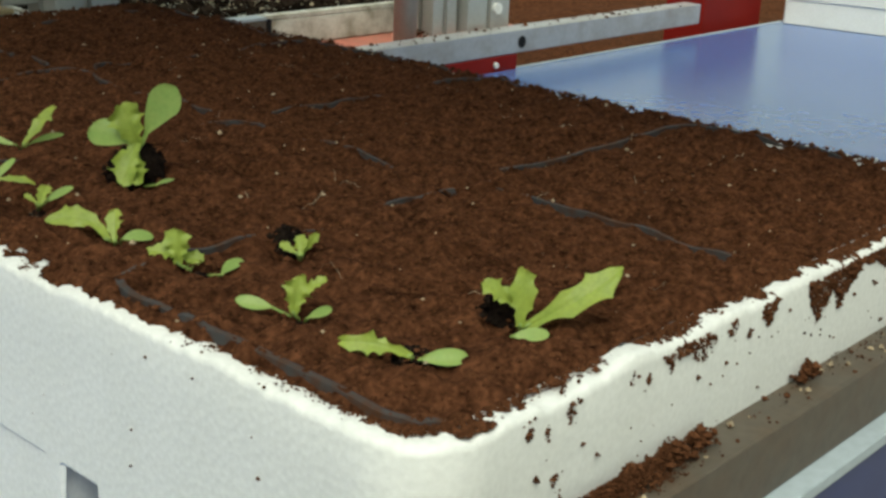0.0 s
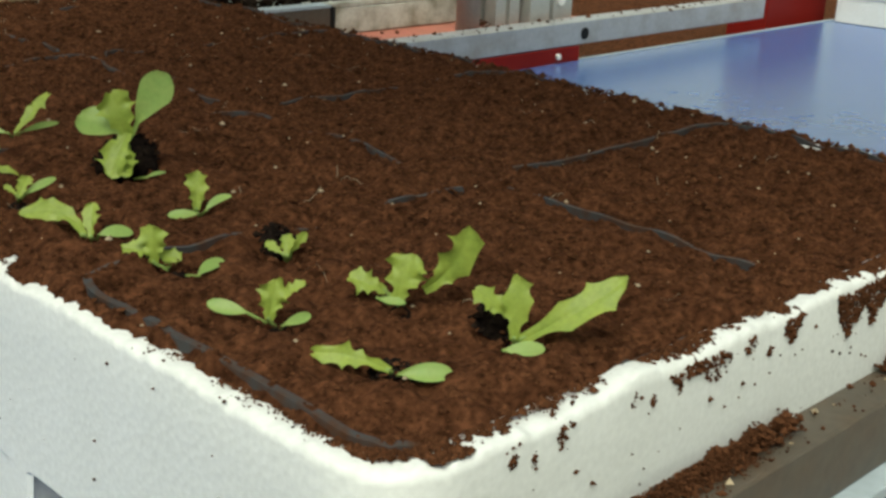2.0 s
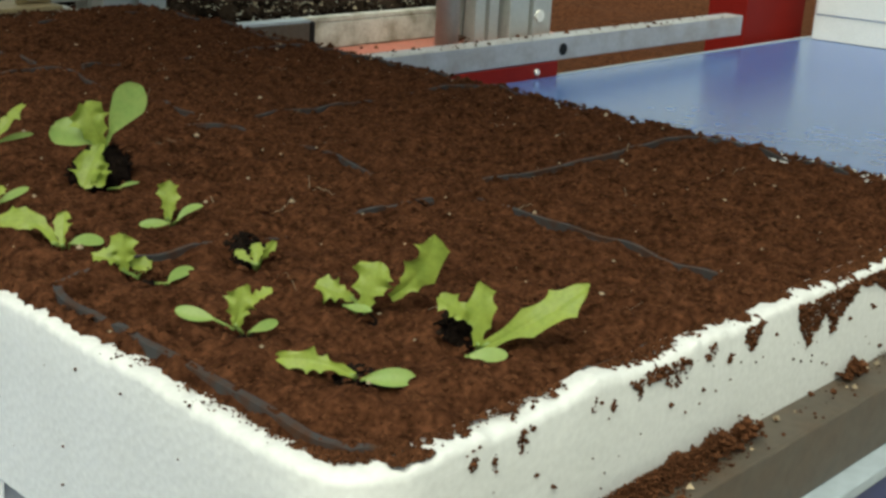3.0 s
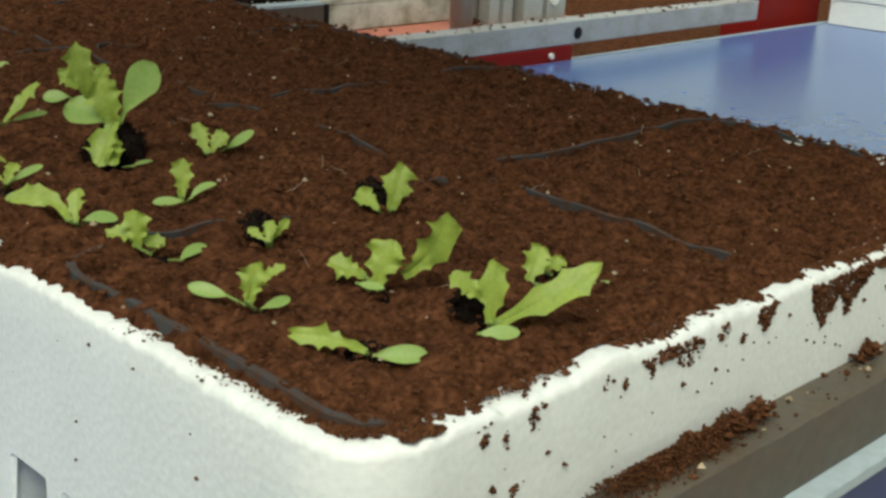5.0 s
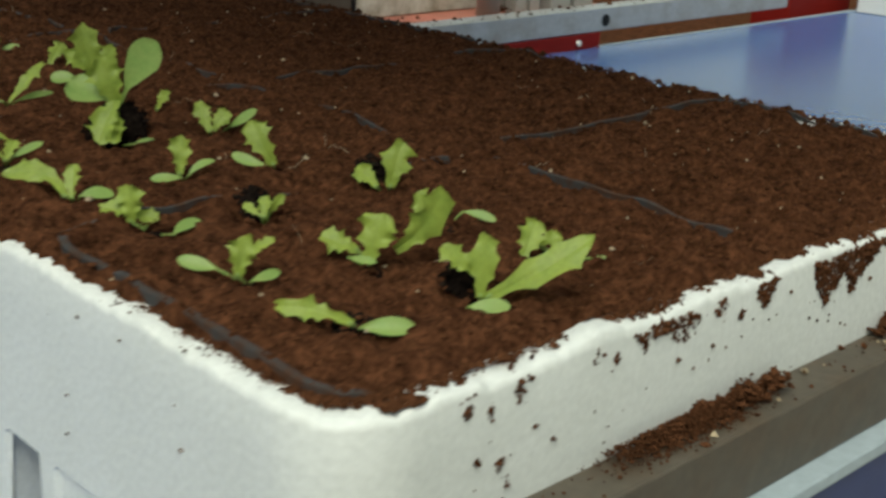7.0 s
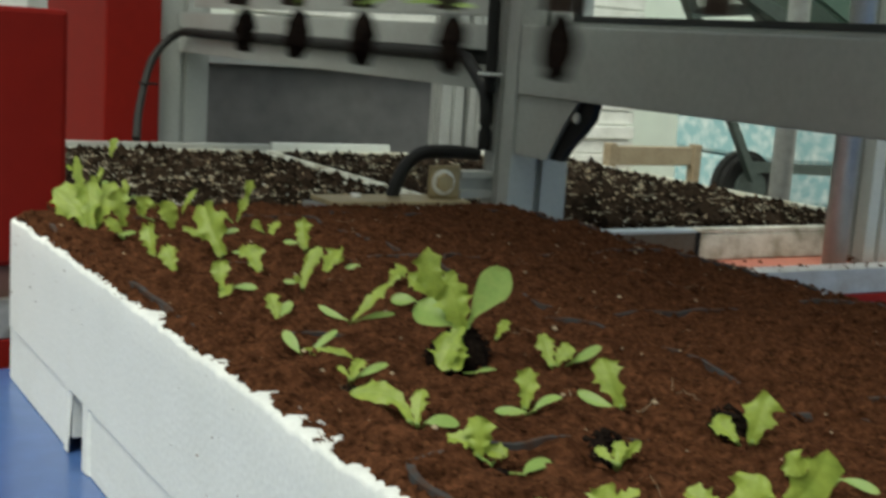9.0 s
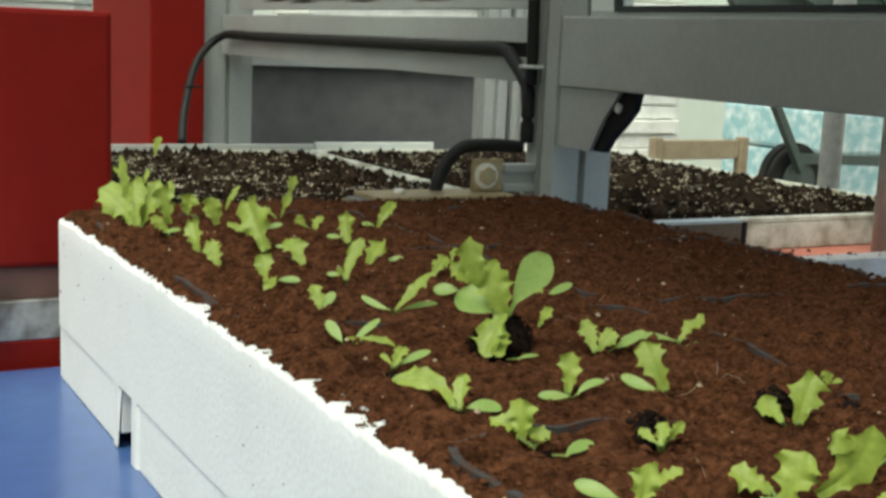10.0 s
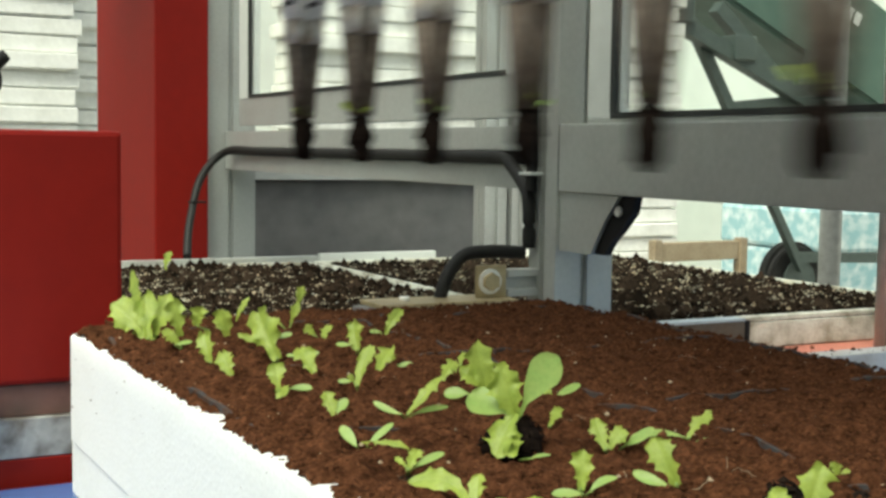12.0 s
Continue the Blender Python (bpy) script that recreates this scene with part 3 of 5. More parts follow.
def edge_in(x, y):
    """How far a place lies inside the soil's rounded outline."""
    r = np.where(y > 0.3, 0.010, 0.024)
    x0, x1, y0, y1 = 0.0002 - 0.0058 * np.clip((y - 0.06) / 0.16, 0, 1), TRAY_W + 0.003, 0.0030, TRAY_L + 0.003
    qx, qy = np.abs(x - (x0 + x1) / 2) - (x1 - x0) / 2 + r, np.abs(y - (y0 + y1) / 2) - (y1 - y0) / 2 + r
    out = np.hypot(np.maximum(qx, 0), np.maximum(qy, 0)) + np.minimum(np.maximum(qx, qy), 0) - r
    return -out + 0.0022 * value_noise(x, y, 0.011, 61) + 0.0016 * value_noise(x, y, 0.0045, 62)


def soil_height(x, y):
    h = 0.0030 * value_noise(x, y, 0.045, 5) + 0.0056 * value_noise(x, y, 0.014, 6) + 0.0044 * value_noise(x, y, 0.0062, 7) + 0.0025 * value_noise(x, y, 0.0030, 8)
    return h - 0.0066 * np.clip(1 - edge_in(x, y) / 0.006, 0, 1.3)


def build_tray():
    x0 = y0 = -0.005
    ring = outline(TRAY_W + 0.010, TRAY_L + 0.010, CORNER, 0.002, 0.012)
    levels = 13
    verts, faces = [], []
    for i, (x, y, nx, ny) in enumerate(ring):
        wx, wy = x + x0, y + y0
        notch = (nx < -0.9 and (0.154 < wy < 0.178 or 0.504 < wy < 0.534)) or (ny < -0.9 and 0.18 < wx < 0.21)
        j = float(value_noise(wx + wy, wx - wy, 0.0042, 21)) * 0.0026 + float(value_noise(wx + wy, wx - wy, 0.03, 22)) * 0.0020
        lift = 0.0018 * math.exp(-((wx - 0.094) / 0.010) ** 4) if ny < -0.9 else 0.0
        margin = nx < -0.9 and (0.178 < wy < 0.190 or 0.142 < wy < 0.154 or 0.492 < wy < 0.504 or 0.534 < wy < 0.546)
        step_in = 0.0018 if nx < -0.9 and wy > 0.05 and not margin else 0.0
        low = belt_z(wy)
        j -= 0.0022 * min(1.0, max(0.0, (wy - 0.06) / 0.16)) + 0.0022 * min(1.0, max(0.0, (wy - 0.40) / 0.25))
        for inset, z in ((step_in, low + (0.037 if notch else 0.0006)), (step_in, low + 0.0372), (0.0, low + 0.0392), (0.0, low + 0.0410), (0.0, 0.0900), (0.0, 0.1020), (0.0, TOP - 0.0034 + j * 0.9), (0.0004, TOP - 0.0016 + j + lift), (0.0013, TOP - 0.0009 + j + lift), (0.0040, TOP - 0.0006 + j * 0.8 + lift), (0.0090, TOP - 0.0010 + j * 0.6 + lift), (0.0125, TOP - 0.0020), (0.0135, 0.05)):
            verts.append((wx - nx * inset, wy - ny * inset, z))
    n = len(ring)
    for i in range(n):
        for k in range(levels - 1):
            a, b = i * levels + k, ((i + 1) % n) * levels + k
            faces.append((a, b, b + 1, a + 1))
    faces.append(tuple(i * levels + levels - 1 for i in range(n)))
    body = mesh_from("growing_tray", verts, faces, FOAM)
    for f in body.data.polygons:
        f.use_smooth = f.index % (levels - 1) > 2
    tagged(body, "white polystyrene growing tray with soil dusted rim", "tray", "growing trays")
    part("base_block", boxed(0.038, TRAY_W - 0.020, 0.038, TRAY_L - 0.020, 0.0128, 0.049), FOAM, body)
    for ya, yb in ((0.026, 0.1535), (0.1785, 0.5035), (0.5345, TRAY_L - 0.024)):
        part("foot", boxed(-0.0030, 0.0375, ya, yb, 0.0128, 0.049, bevel=0.001), FOAM, body)
    for xa, xb in ((0.0385, 0.179), (0.211, TRAY_W - 0.024)):
        part("foot", boxed(xa, xb, -0.0046, 0.0375, 0.0128, 0.049, bevel=0.001), FOAM, body)
    part("deck", boxed(0.0065, TRAY_W - 0.0065, 0.0065, TRAY_L - 0.0065, 0.0492, 0.0560), FOAM, body)

    # rims of the grey liner pots, half buried
    def wall(pts, cy0):
        lower = cy0 > 0.1
        bm, rows, n = bmesh.new(), [], len(pts)
        for i, (x, y) in enumerate(pts):
            q, p = pts[(i + 1) % n], pts[i - 1]
            d = Vector((q[0] - p[0], q[1] - p[1], 0)).normalized()
            near_edge = min(x, y) < 0.026
            s = Vector((-d.y, d.x, 0)) * (0.0014 if near_edge else 0.0010)
            show = float(value_noise(x, y, 0.040, 33)) + 0.5 * float(value_noise(x, y, 0.012, 34))
            near = (x < 0.024 and y < 0.16) or (y < 0.024 and x < 0.14)
            buried = (0.19 < x < 0.203 and y < 0.165) or (0.2035 < x < 0.215 and y > 0.17) or (lower and y < cy0 + 0.018)
            lift = 0.0062 * show + (-0.006 if buried else 0.0018 if near else -0.0012 if near_edge else 0.0006 if x > 0.15 else -0.0012)
            h = TOP + 0.0030 * float(value_noise(x, y, 0.045, 5)) + 0.0030 * float(value_noise(x, y, 0.014, 6)) - 0.0066 * max(0.0, 1 - float(edge_in(np.float64(x), np.float64(y))) / 0.006) + 0.0004 + max(-0.005, min(0.0014, lift))
            c = Vector((x, y, h))
            rows.append([bm.verts.new(v) for v in (c - s - Vector((0, 0, 0.02)), c - s, c + s, c + s - Vector((0, 0, 0.02)))])
        for i in range(n):
            a, b = rows[i], rows[(i + 1) % n]
            for k in range(3):
                bm.faces.new((a[k], b[k], b[k + 1], a[k + 1]))
        return bm

    for cx0, cx1 in CELL_X:
        for cy0, cy1 in CELL_Y:
            part("liner", wall([(x + cx0, y + cy0) for x, y, _, _ in outline(cx1 - cx0, cy1 - cy0, 0.020)], cy0), LINER, body, "grey plastic liner edge")
    return body


PLANTED = []  # places of planted seedlings in the tray, filled before the soil is shaped


def build_soil():
    nx, ny = 320, 570
    xs, ys = np.linspace(-0.003, TRAY_W + 0.002, nx), np.linspace(-0.002, TRAY_L + 0.002, ny)
    gx, gy = np.meshgrid(xs, ys, indexing="ij")
    gz = TOP + soil_height(gx, gy)
    for px, py, hollow in PLANTED:
        d = np.hypot(gx - px, gy - py)
        gz += -hollow * 0.007 * np.exp(-(d / 0.008) ** 2) + hollow * 0.0010 * np.exp(-((d - 0.016) / 0.006) ** 2)
    # the corners of the sheet are drawn in under the rim
    r = np.where(gy > 0.3, 0.010, 0.027)
    cx, cy = np.clip(gx, r - 0.003, TRAY_W - r), np.clip(gy, r - 0.002, TRAY_L - r)
    d = np.hypot(gx - cx, gy - cy)
    k = np.where(d > r, r / np.maximum(d, 1e-9), 1.0)
    gx, gy = cx + (gx - cx) * k, cy + (gy - cy) * k
    verts = np.stack([gx.ravel(), gy.ravel(), gz.ravel()], 1).tolist()
    idx = np.arange(nx * ny).reshape(nx, ny)
    faces = np.stack([idx[:-1, :-1].ravel(), idx[1:, :-1].ravel(), idx[1:, 1:].ravel(), idx[:-1, 1:].ravel()], 1).tolist()
    soil = mesh_from("potting_soil", verts, faces, SOIL)
    tagged(soil, "brown crumbly peat filling the growing tray", "soil", kind="stuff")

    def scatter(name, n, size, material, up):
        x, y = rng.uniform(-0.003, TRAY_W - 0.001, n), rng.uniform(-0.001, TRAY_L - 0.001, n)
        keep = edge_in(x, y) > 0.0022
        x, y, size = x[keep], y[keep], size[keep]
        lumps(name, list(zip(x, y, TOP + soil_height(x, y) + up)), size, material, soil)["kind"] = "stuff"

    scatter("soil_crumbs", 52000, rng.gamma(1.4, 0.00030, 52000) + 0.00030, CRUMB, 0.0003)
    scatter("soil_clods", 2600, rng.uniform(0.0008, 0.0021, 2600), CRUMB, 0.0002)
    scatter("perlite_specks", 260, rng.gamma(1.8, 0.00022, 260) + 0.00025, PERLITE, 0.0006)
    scatter("perlite_grains", 40, rng.uniform(0.0008, 0.0018, 40), PERLITE, 0.0010)
    # fine root fibres
    verts, faces = [], []
    for _ in range(55):
        x, y, a = rng.uniform(0.02, TRAY_W - 0.02), rng.uniform(0.02, TRAY_L - 0.02), rng.uniform(0, 6.28)
        w, curl = rng.uniform(0.00007, 0.00015), rng.uniform(-35, 35)
        for q in range(int(rng.integers(5, 12))):
            z = TOP + float(soil_height(np.float64(x), np.float64(y))) + 0.0007 + 0.0004 * (q % 3)
            s = (-math.sin(a) * w, math.cos(a) * w)
            verts += [(x - s[0], y - s[1], z), (x + s[0], y + s[1], z + 0.0001)]
            if q:
                b = len(verts)
                faces.append((b - 4, b - 3, b - 1, b - 2))
            x, y, a = x + 0.0014 * math.cos(a), y + 0.0014 * math.sin(a), a + curl * 0.0014 * 3
    mesh_from("root_fibres", verts, faces, WOOD, soil)["kind"] = "stuff"
    # crumbs lying on the rims
    pts, sizes = [], []

    def crumb(x, y, z, size):
        pts.append((x, y, z))
        sizes.append(size)

    for _ in range(2600):
        s = rng.uniform(0.026, TRAY_L - 0.02)
        thick = 0.5 + 1.6 * max(0.0, float(value_noise(s, 0.0, 0.02, 47)) + 0.15)
        crumb(0.0038 - abs(rng.normal(0, 0.0026 * thick)), s, TOP - 0.0005 - 0.0022 * min(1.0, max(0.0, (s - 0.06) / 0.16)), rng.gamma(1.5, 0.00022) + 0.0002)
    for _ in range(900):
        a = rng.uniform(0.98 * math.pi, 1.52 * math.pi)
        q = 0.0150 + rng.uniform(0, 0.0085) + 0.0008 * math.sin(9 * a)
        crumb(0.0245 + q * math.cos(a), 0.0240 + q * math.sin(a), TOP - 0.0012 + rng.uniform(0, 0.0010), rng.gamma(1.5, 0.00025) + 0.0003)
    for _ in range(900):
        s = rng.uniform(0.026, 0.18)
        crumb(s, 0.0050 - abs(rng.normal(0, 0.0022)), TOP - 0.0002, rng.gamma(1.6, 0.00028) + 0.0002)
    # peat that has run over the rim: small tongues near the corner, a broad blanket further on
    for c, w, n, fall in ((0.121, 0.006, 380, 0.004), (0.133, 0.003, 160, 0.009), (0.152, 0.002, 70, 0.005), (0.040, 0.0016, 40, 0.006), (0.060, 0.0012, 30, 0.008),
                          (0.091, 0.0012, 26, 0.005)):
        for _ in range(n):
            x, v = c + rng.normal(0, w), rng.uniform(-0.0085, fall)
            crumb(x, -0.0050 - v * (v < 0), TOP - 0.0002 - 0.0028 * math.exp(-(min(v, 0) / 0.003) ** 2) - max(v, 0), rng.gamma(1.6, 0.0003) + 0.0003)
    for _ in range(170):
        a = rng.uniform(1.38 * math.pi, 1.56 * math.pi)
        q = 0.0215 + rng.uniform(0, 0.0045)
        crumb(0.0225 + q * math.cos(a), 0.0225 + q * math.sin(a), TOP - 0.0001, rng.gamma(1.6, 0.0003) + 0.0003)
    for _ in range(9000):
        x = rng.uniform(0.172, TRAY_W)
        fall = 0.004 + 0.020 * float(value_noise(x, 0.0, 0.020, 43)) + 0.012 * float(value_noise(x, 0.0, 0.006, 44)) + 0.012 * math.exp(-((x - 0.178) / 0.005) ** 2)
        v = rng.uniform(-0.0090, max(fall, -0.006))
        bare = 0.180 < x < 0.196 and -0.008 < v < -0.003
        if not bare:
            crumb(x, -0.0050 - v * (v < 0), TOP - 0.0002 - 0.0028 * math.exp(-(min(v, 0) / 0.003) ** 2) - max(v, 0), rng.gamma(1.7, 0.0003) + 0.0004)
    for _ in range(3000):
        if rng.integers(0, 2):
            crumb(TRAY_W - 0.002 + rng.normal(0, 0.002), rng.uniform(0.02, TRAY_L - 0.02), TOP + rng.uniform(-0.002, 0.0015), rng.gamma(1.8, 0.0004) + 0.0003)
        else:
            crumb(rng.uniform(0.02, TRAY_W - 0.02), TRAY_L - 0.002 + rng.normal(0, 0.002), TOP + rng.uniform(-0.002, 0.0015), rng.gamma(1.8, 0.0004) + 0.0003)
    # single grains stuck to the sides
    for _ in range(80):
        crumb(rng.uniform(0.03, TRAY_W), -0.0052, rng.uniform(0.082, TOP - 0.006), rng.gamma(1.5, 0.0003) + 0.0003)
    for c, z in ((0.0395, 0.1135), (0.0585, 0.1140), (0.100, 0.1120), (0.1135, 0.1125), (0.053, 0.094), (0.163, 0.110), (0.048, 0.111)):
        for _ in range(34):
            crumb(c + rng.normal(0, 0.0006), -0.0052, z + rng.normal(0, 0.0011), rng.gamma(1.5, 0.00016) + 0.00025)
    for _ in range(40):
        crumb(-0.0052, rng.uniform(0.03, TRAY_L), rng.uniform(0.055, TOP - 0.006), rng.gamma(2.0, 0.0002) + 0.0002)
    lumps("rim_crumbs", pts, sizes, CRUMB, soil)["kind"] = "stuff"
    return soil


def build_rail_crumbs():
    pts, sizes = [], []
    for c, s, n in ((0.130, 0.016, 3400), (0.160, 0.006, 260), (0.112, 0.008, 700), (0.095, 0.006, 260), (0.30, 0.02, 60)):
        for _ in range(n):
            x, v = c + rng.normal(0, s), rng.normal(0, 0.5)
            h = max(0.0, 0.006 * math.exp(-v * v * 2)) if n > 100 else 0.001
            pts.append((x, -0.0095 + v * 0.006, 0.0795 + rng.uniform(0, h)))
            sizes.append(rng.gamma(1.5, 0.00016) + 0.00025)
    for cx, cy, size, n in ((0.134, -0.0060, 0.0034, 130), (0.156, -0.0085, 0.0042, 240), (0.172, -0.0100, 0.0040, 220), (0.254, -0.0080, 0.0034, 160), (0.246, -0.0085, 0.0022, 60), (0.146, -0.0080, 0.0022, 60)):
        for _ in range(n):
            p = rng.normal(0, 0.5, 3) * size
            pts.append((cx + p[0], cy + p[1], 0.0795 + abs(p[2]) + size * 0.4))
            sizes.append(rng.gamma(1.8, 0.0003) + 0.0005)
    for _ in range(14):
        c = (0.130, 0.155, 0.176, 0.222, 0.14)[int(rng.integers(0, 5))]
        pts.append((c + rng.normal(0, 0.012), -0.011 + rng.normal(0, 0.003), 0.0805 + rng.uniform(0, 0.003)))
        sizes.append(rng.uniform(0.0010, 0.0022))
    for _ in range(160):
        pts.append((rng.uniform(0.02, 0.6), rng.uniform(-0.020, -0.006), 0.0794))
        sizes.append(rng.gamma(1.2, 0.0003) + 0.0003)
    tagged(lumps("spilled_crumbs", pts, sizes, CRUMB), "spilled peat crumbs lying on the guide rail", "soil crumbs", kind="stuff")
    pts = [(rng.uniform(0.1, 0.45), rng.uniform(-0.019, -0.006), 0.0796) for _ in range(26)]
    tagged(lumps("perlite_bits", pts, rng.uniform(0.0006, 0.0022, 26), PERLITE), "pale perlite bits lying on the guide rail", "perlite", kind="stuff")
    pts = [(rng.uniform(0.6, 1.35), rng.uniform(0.745, 0.770), 0.0463) for _ in range(110)] + [(rng.uniform(0.6, 1.02), rng.uniform(0.775, 0.86), 0.0404) for _ in range(36)]
    pts += [(0.865 + rng.normal(0, 0.007), 0.80 + rng.normal(0, 0.006), 0.0400 + rng.uniform(0, 0.008)) for _ in range(90)]
    tagged(lumps("spilled_crumbs", pts, rng.gamma(2.0, 0.0006, len(pts)) + 0.0005, CRUMB), "peat crumbs spilled on the guide bar and plate", "soil crumbs", kind="stuff")


# ---- lettuce seedlings ----
RIGHT, AHEAD = Vector((0.745, -0.667, 0)), Vector((0.667, 0.745, 0))


def leaf(a, c, width, bow, kind, r):
    """A leaf from a to c, bowed sideways by bow of its length, its face turned up and to the near side."""
    a, c = Vector(a), Vector(c)
    d = c - a
    length = max(d.length, 1e-4)
    face = (Vector((0, 0, 1)) * (0.75 if abs(d.z) < 0.7 * length else 0.25) - AHEAD * 0.75 + RIGHT * r.uniform(-0.25, 0.25)).normalized()
    side = d.cross(face).normalized()
    face = side.cross(d).normalized()
    mid = (a + c) / 2 - side * bow * length + face * length * (r.uniform(0.06, 0.20) if kind == "T" else r.uniform(0.02, 0.10))
    nu, nv = (38, 13) if kind == "T" else (17, 7)
    ph, fr = r.uniform(0, 6, 4), r.uniform(4.5, 8.0, 2)
    twist = r.uniform(-0.35, 0.35)
    cup = r.uniform(0.02, 0.22)
    teeth = {}
    for s in (-1, 1):
        p, at = [0.10 + r.uniform(0, 0.1)], 0.34 + r.uniform(-0.06, 0.08)
        while at < 0.93:
            p.append(at)
            at += r.uniform(0.17, 0.34)
        teeth[s] = (p + [1.02], r.uniform(0.22, 0.60, len(p) + 1))
    bm, grid = bmesh.new(), []
    for i in range(nu):
        u = i / (nu - 1)
        if kind == "T":
            b = min(1.0, u / 0.62)
            half = width / 2 * (0.26 + 0.80 * b * b * (3 - 2 * b)) * (1.0 if u < 0.70 else math.sqrt(max(0.015, 1 - ((u - 0.70) / 0.305) ** 2)))
        elif kind == "S":
            half = width / 2 * (math.sqrt(max(0.02, 1 - ((u - 0.70) / 0.305) ** 2)) if u > 0.70 else 0.13 + 0.87 * max(0.0, (u - 0.22) / 0.48) ** 0.8)
        else:
            half = width / 2 * (math.sqrt(max(0.02, 1 - ((u - 0.60) / 0.405) ** 2)) if u > 0.60 else 0.14 + 0.86 * math.sin(1.5708 * max(0.0, u - 0.04) / 0.56) ** 0.9)
        p = a * (1 - u) ** 2 + mid * 2 * u * (1 - u) + c * u * u
        t = ((mid - a) * (1 - u) + (c - mid) * u).normalized()
        x = t.cross(face).normalized()
        z = x.cross(t)
        turn = twist * (u - 0.3)
        x, z = x * math.cos(turn) + z * math.sin(turn), z * math.cos(turn) - x * math.sin(turn)
        row = []
        for j in range(nv):
            v = 2 * j / (nv - 1) - 1
            e, k, rise, slide = v * v, 1.0, cup * width * v * v * 0.5, 0.0
            if kind == "T":
                marks, depth = teeth[1 if v > 0 else -1]
                n = max(q for q in range(len(marks)) if marks[q] <= u or q == 0)
                f = min(1.0, max(0.0, (u - marks[n]) / (marks[min(n + 1, len(marks) - 1)] - marks[n] + 1e-6)))
                k = 1.10 - depth[n] * (4 * f * (1 - f)) ** 0.8
                q = 0 if v > 0 else 2
                wave = math.sin(fr[0] * u * 2 + ph[q]) + 0.6 * math.sin(fr[1] * u * 3.1 + ph[q + 1])
                rise += 0.085 * width * e * wave * min(1, u * 2) - 0.05 * width * math.exp(-(v / 0.16) ** 2)
                slide = 0.05 * length * e * math.sin(fr[1] * 1.7 * u + ph[q]) * min(1, u * 2)
            row.append(bm.verts.new(p + x * (v * half * (1 + (k - 1) * abs(v))) + z * rise + t * slide))
        grid.append(row)
    for i in range(nu - 1):
        for j in range(nv - 1):
            bm.faces.new((grid[i][j], grid[i][j + 1], grid[i + 1][j + 1], grid[i + 1][j])).smooth = True
    return bm


def build_seedling(spec, plug_up, seed):
    """spec: leaves as (kind, base and tip each by right, ahead and up, width, bow) in centimetres. plug_up: how far the root plug stands out."""
    r = np.random.default_rng(seed)
    bm = bmesh.new()
    bmesh.ops.create_icosphere(bm, subdivisions=3, radius=1)
    for v in bm.verts:
        c = v.co
        top = (0.0084 + (0.0048 if plug_up >= 0.010 else 0.0)) if c.z > 0 else 0.0070
        k = 1 + 0.30 * noise.noise(c * 2.3 + Vector((seed * 3.1, 0, 0))) + 0.35 * noise.noise(c * 6 + Vector((0, seed * 1.7, 0)))
        v.co = Vector((c.x * top * k, c.y * top * k, max(-0.034, min(0.0, (c.z - 1) * 0.018 * k)) + plug_up * 1.25 - 0.002))
    if plug_up > 0.004:
        lean = Matrix.Rotation(radians(22), 4, Vector((r.uniform(-1, 1), r.uniform(-1, 1), 0.1)).normalized())
        bmesh.ops.transform(bm, matrix=lean, verts=bm.verts)
    if plug_up >= 0.010:
        bmesh.ops.translate(bm, vec=AHEAD * 0.009 - RIGHT * 0.001, verts=bm.verts)
    elif plug_up > 0.004:
        bmesh.ops.translate(bm, vec=AHEAD * 0.010 - RIGHT * 0.005, verts=bm.verts)
    knobs = [v.co.copy() for v in bm.verts if v.co.z > -0.006] if plug_up > 0.002 else []
    root = part("lettuce_seedling", bm, PLUG, smooth=True)
    if knobs:
        pick = [knobs[int(i)] for i in r.integers(0, len(knobs), 150)]
        lumps("root_fringe", [p + Vector(r.normal(0, 0.0012, 3)) for p in pick], r.gamma(1.6, 0.0005, 150) + 0.0005, PLUG, root)["kind"] = "stuff"
    for kind, ar, aa, au, cr, ca, cu, w, bow in spec:
        a, c = (RIGHT * ar + AHEAD * aa + Vector((0, 0, au))) * 0.01, (RIGHT * cr + AHEAD * ca + Vector((0, 0, cu))) * 0.01
        part("leaf" if kind == "T" else "cotyledon", leaf(a, c, w * (0.0094 if kind == "T" else 0.010), bow, kind, r), LEAF if kind == "T" else COTY, root, "" if kind == "T" else "smooth oval seed leaf")
        # a short stalk down to the plug
        if kind != "T" or au < 0.4:
            foot = a.lerp(Vector((0, 0, a.z)), 0.6)
            part("stalk", sweep([a + (c - a) * 0.06, a, foot - Vector((0, 0, 0.003))], 0.0007 if kind == "T" else 0.0005, 5), COTY, root)
    return root


def random_spec(r, size=1.0):
    out = []
    az = r.uniform(0, 6.28)
    for k in range(int(r.integers(2, 4))):
        a = az + k * 2.4 + r.uniform(-0.4, 0.4)
        ln, el = r.uniform(1.0, 1.9) * size, r.uniform(0.35, 1.3)
        out.append(("T", 0, 0, 0, ln * math.cos(el) * math.cos(a), ln * math.cos(el) * math.sin(a), ln * math.sin(el), r.uniform(0.6, 1.0) * size, r.uniform(-0.1, 0.1)))
    for k in range(2):
        a = az + 1.2 + k * 3.0 + r.uniform(-0.3, 0.3)
        ln = r.uniform(0.9, 1.4)
        out.append(("C", 0, 0, 0, ln * math.cos(a), ln * math.sin(a), r.uniform(0.1, 0.5), r.uniform(0.35, 0.5), 0.0))
    return out


PLANTS = []


def plant(row, k, x, y, plug_up, spec):
    """A seedling of a planted row, its place in the tray and its leaves."""
    PLANTS.append((row, k, x, y, plug_up, spec))


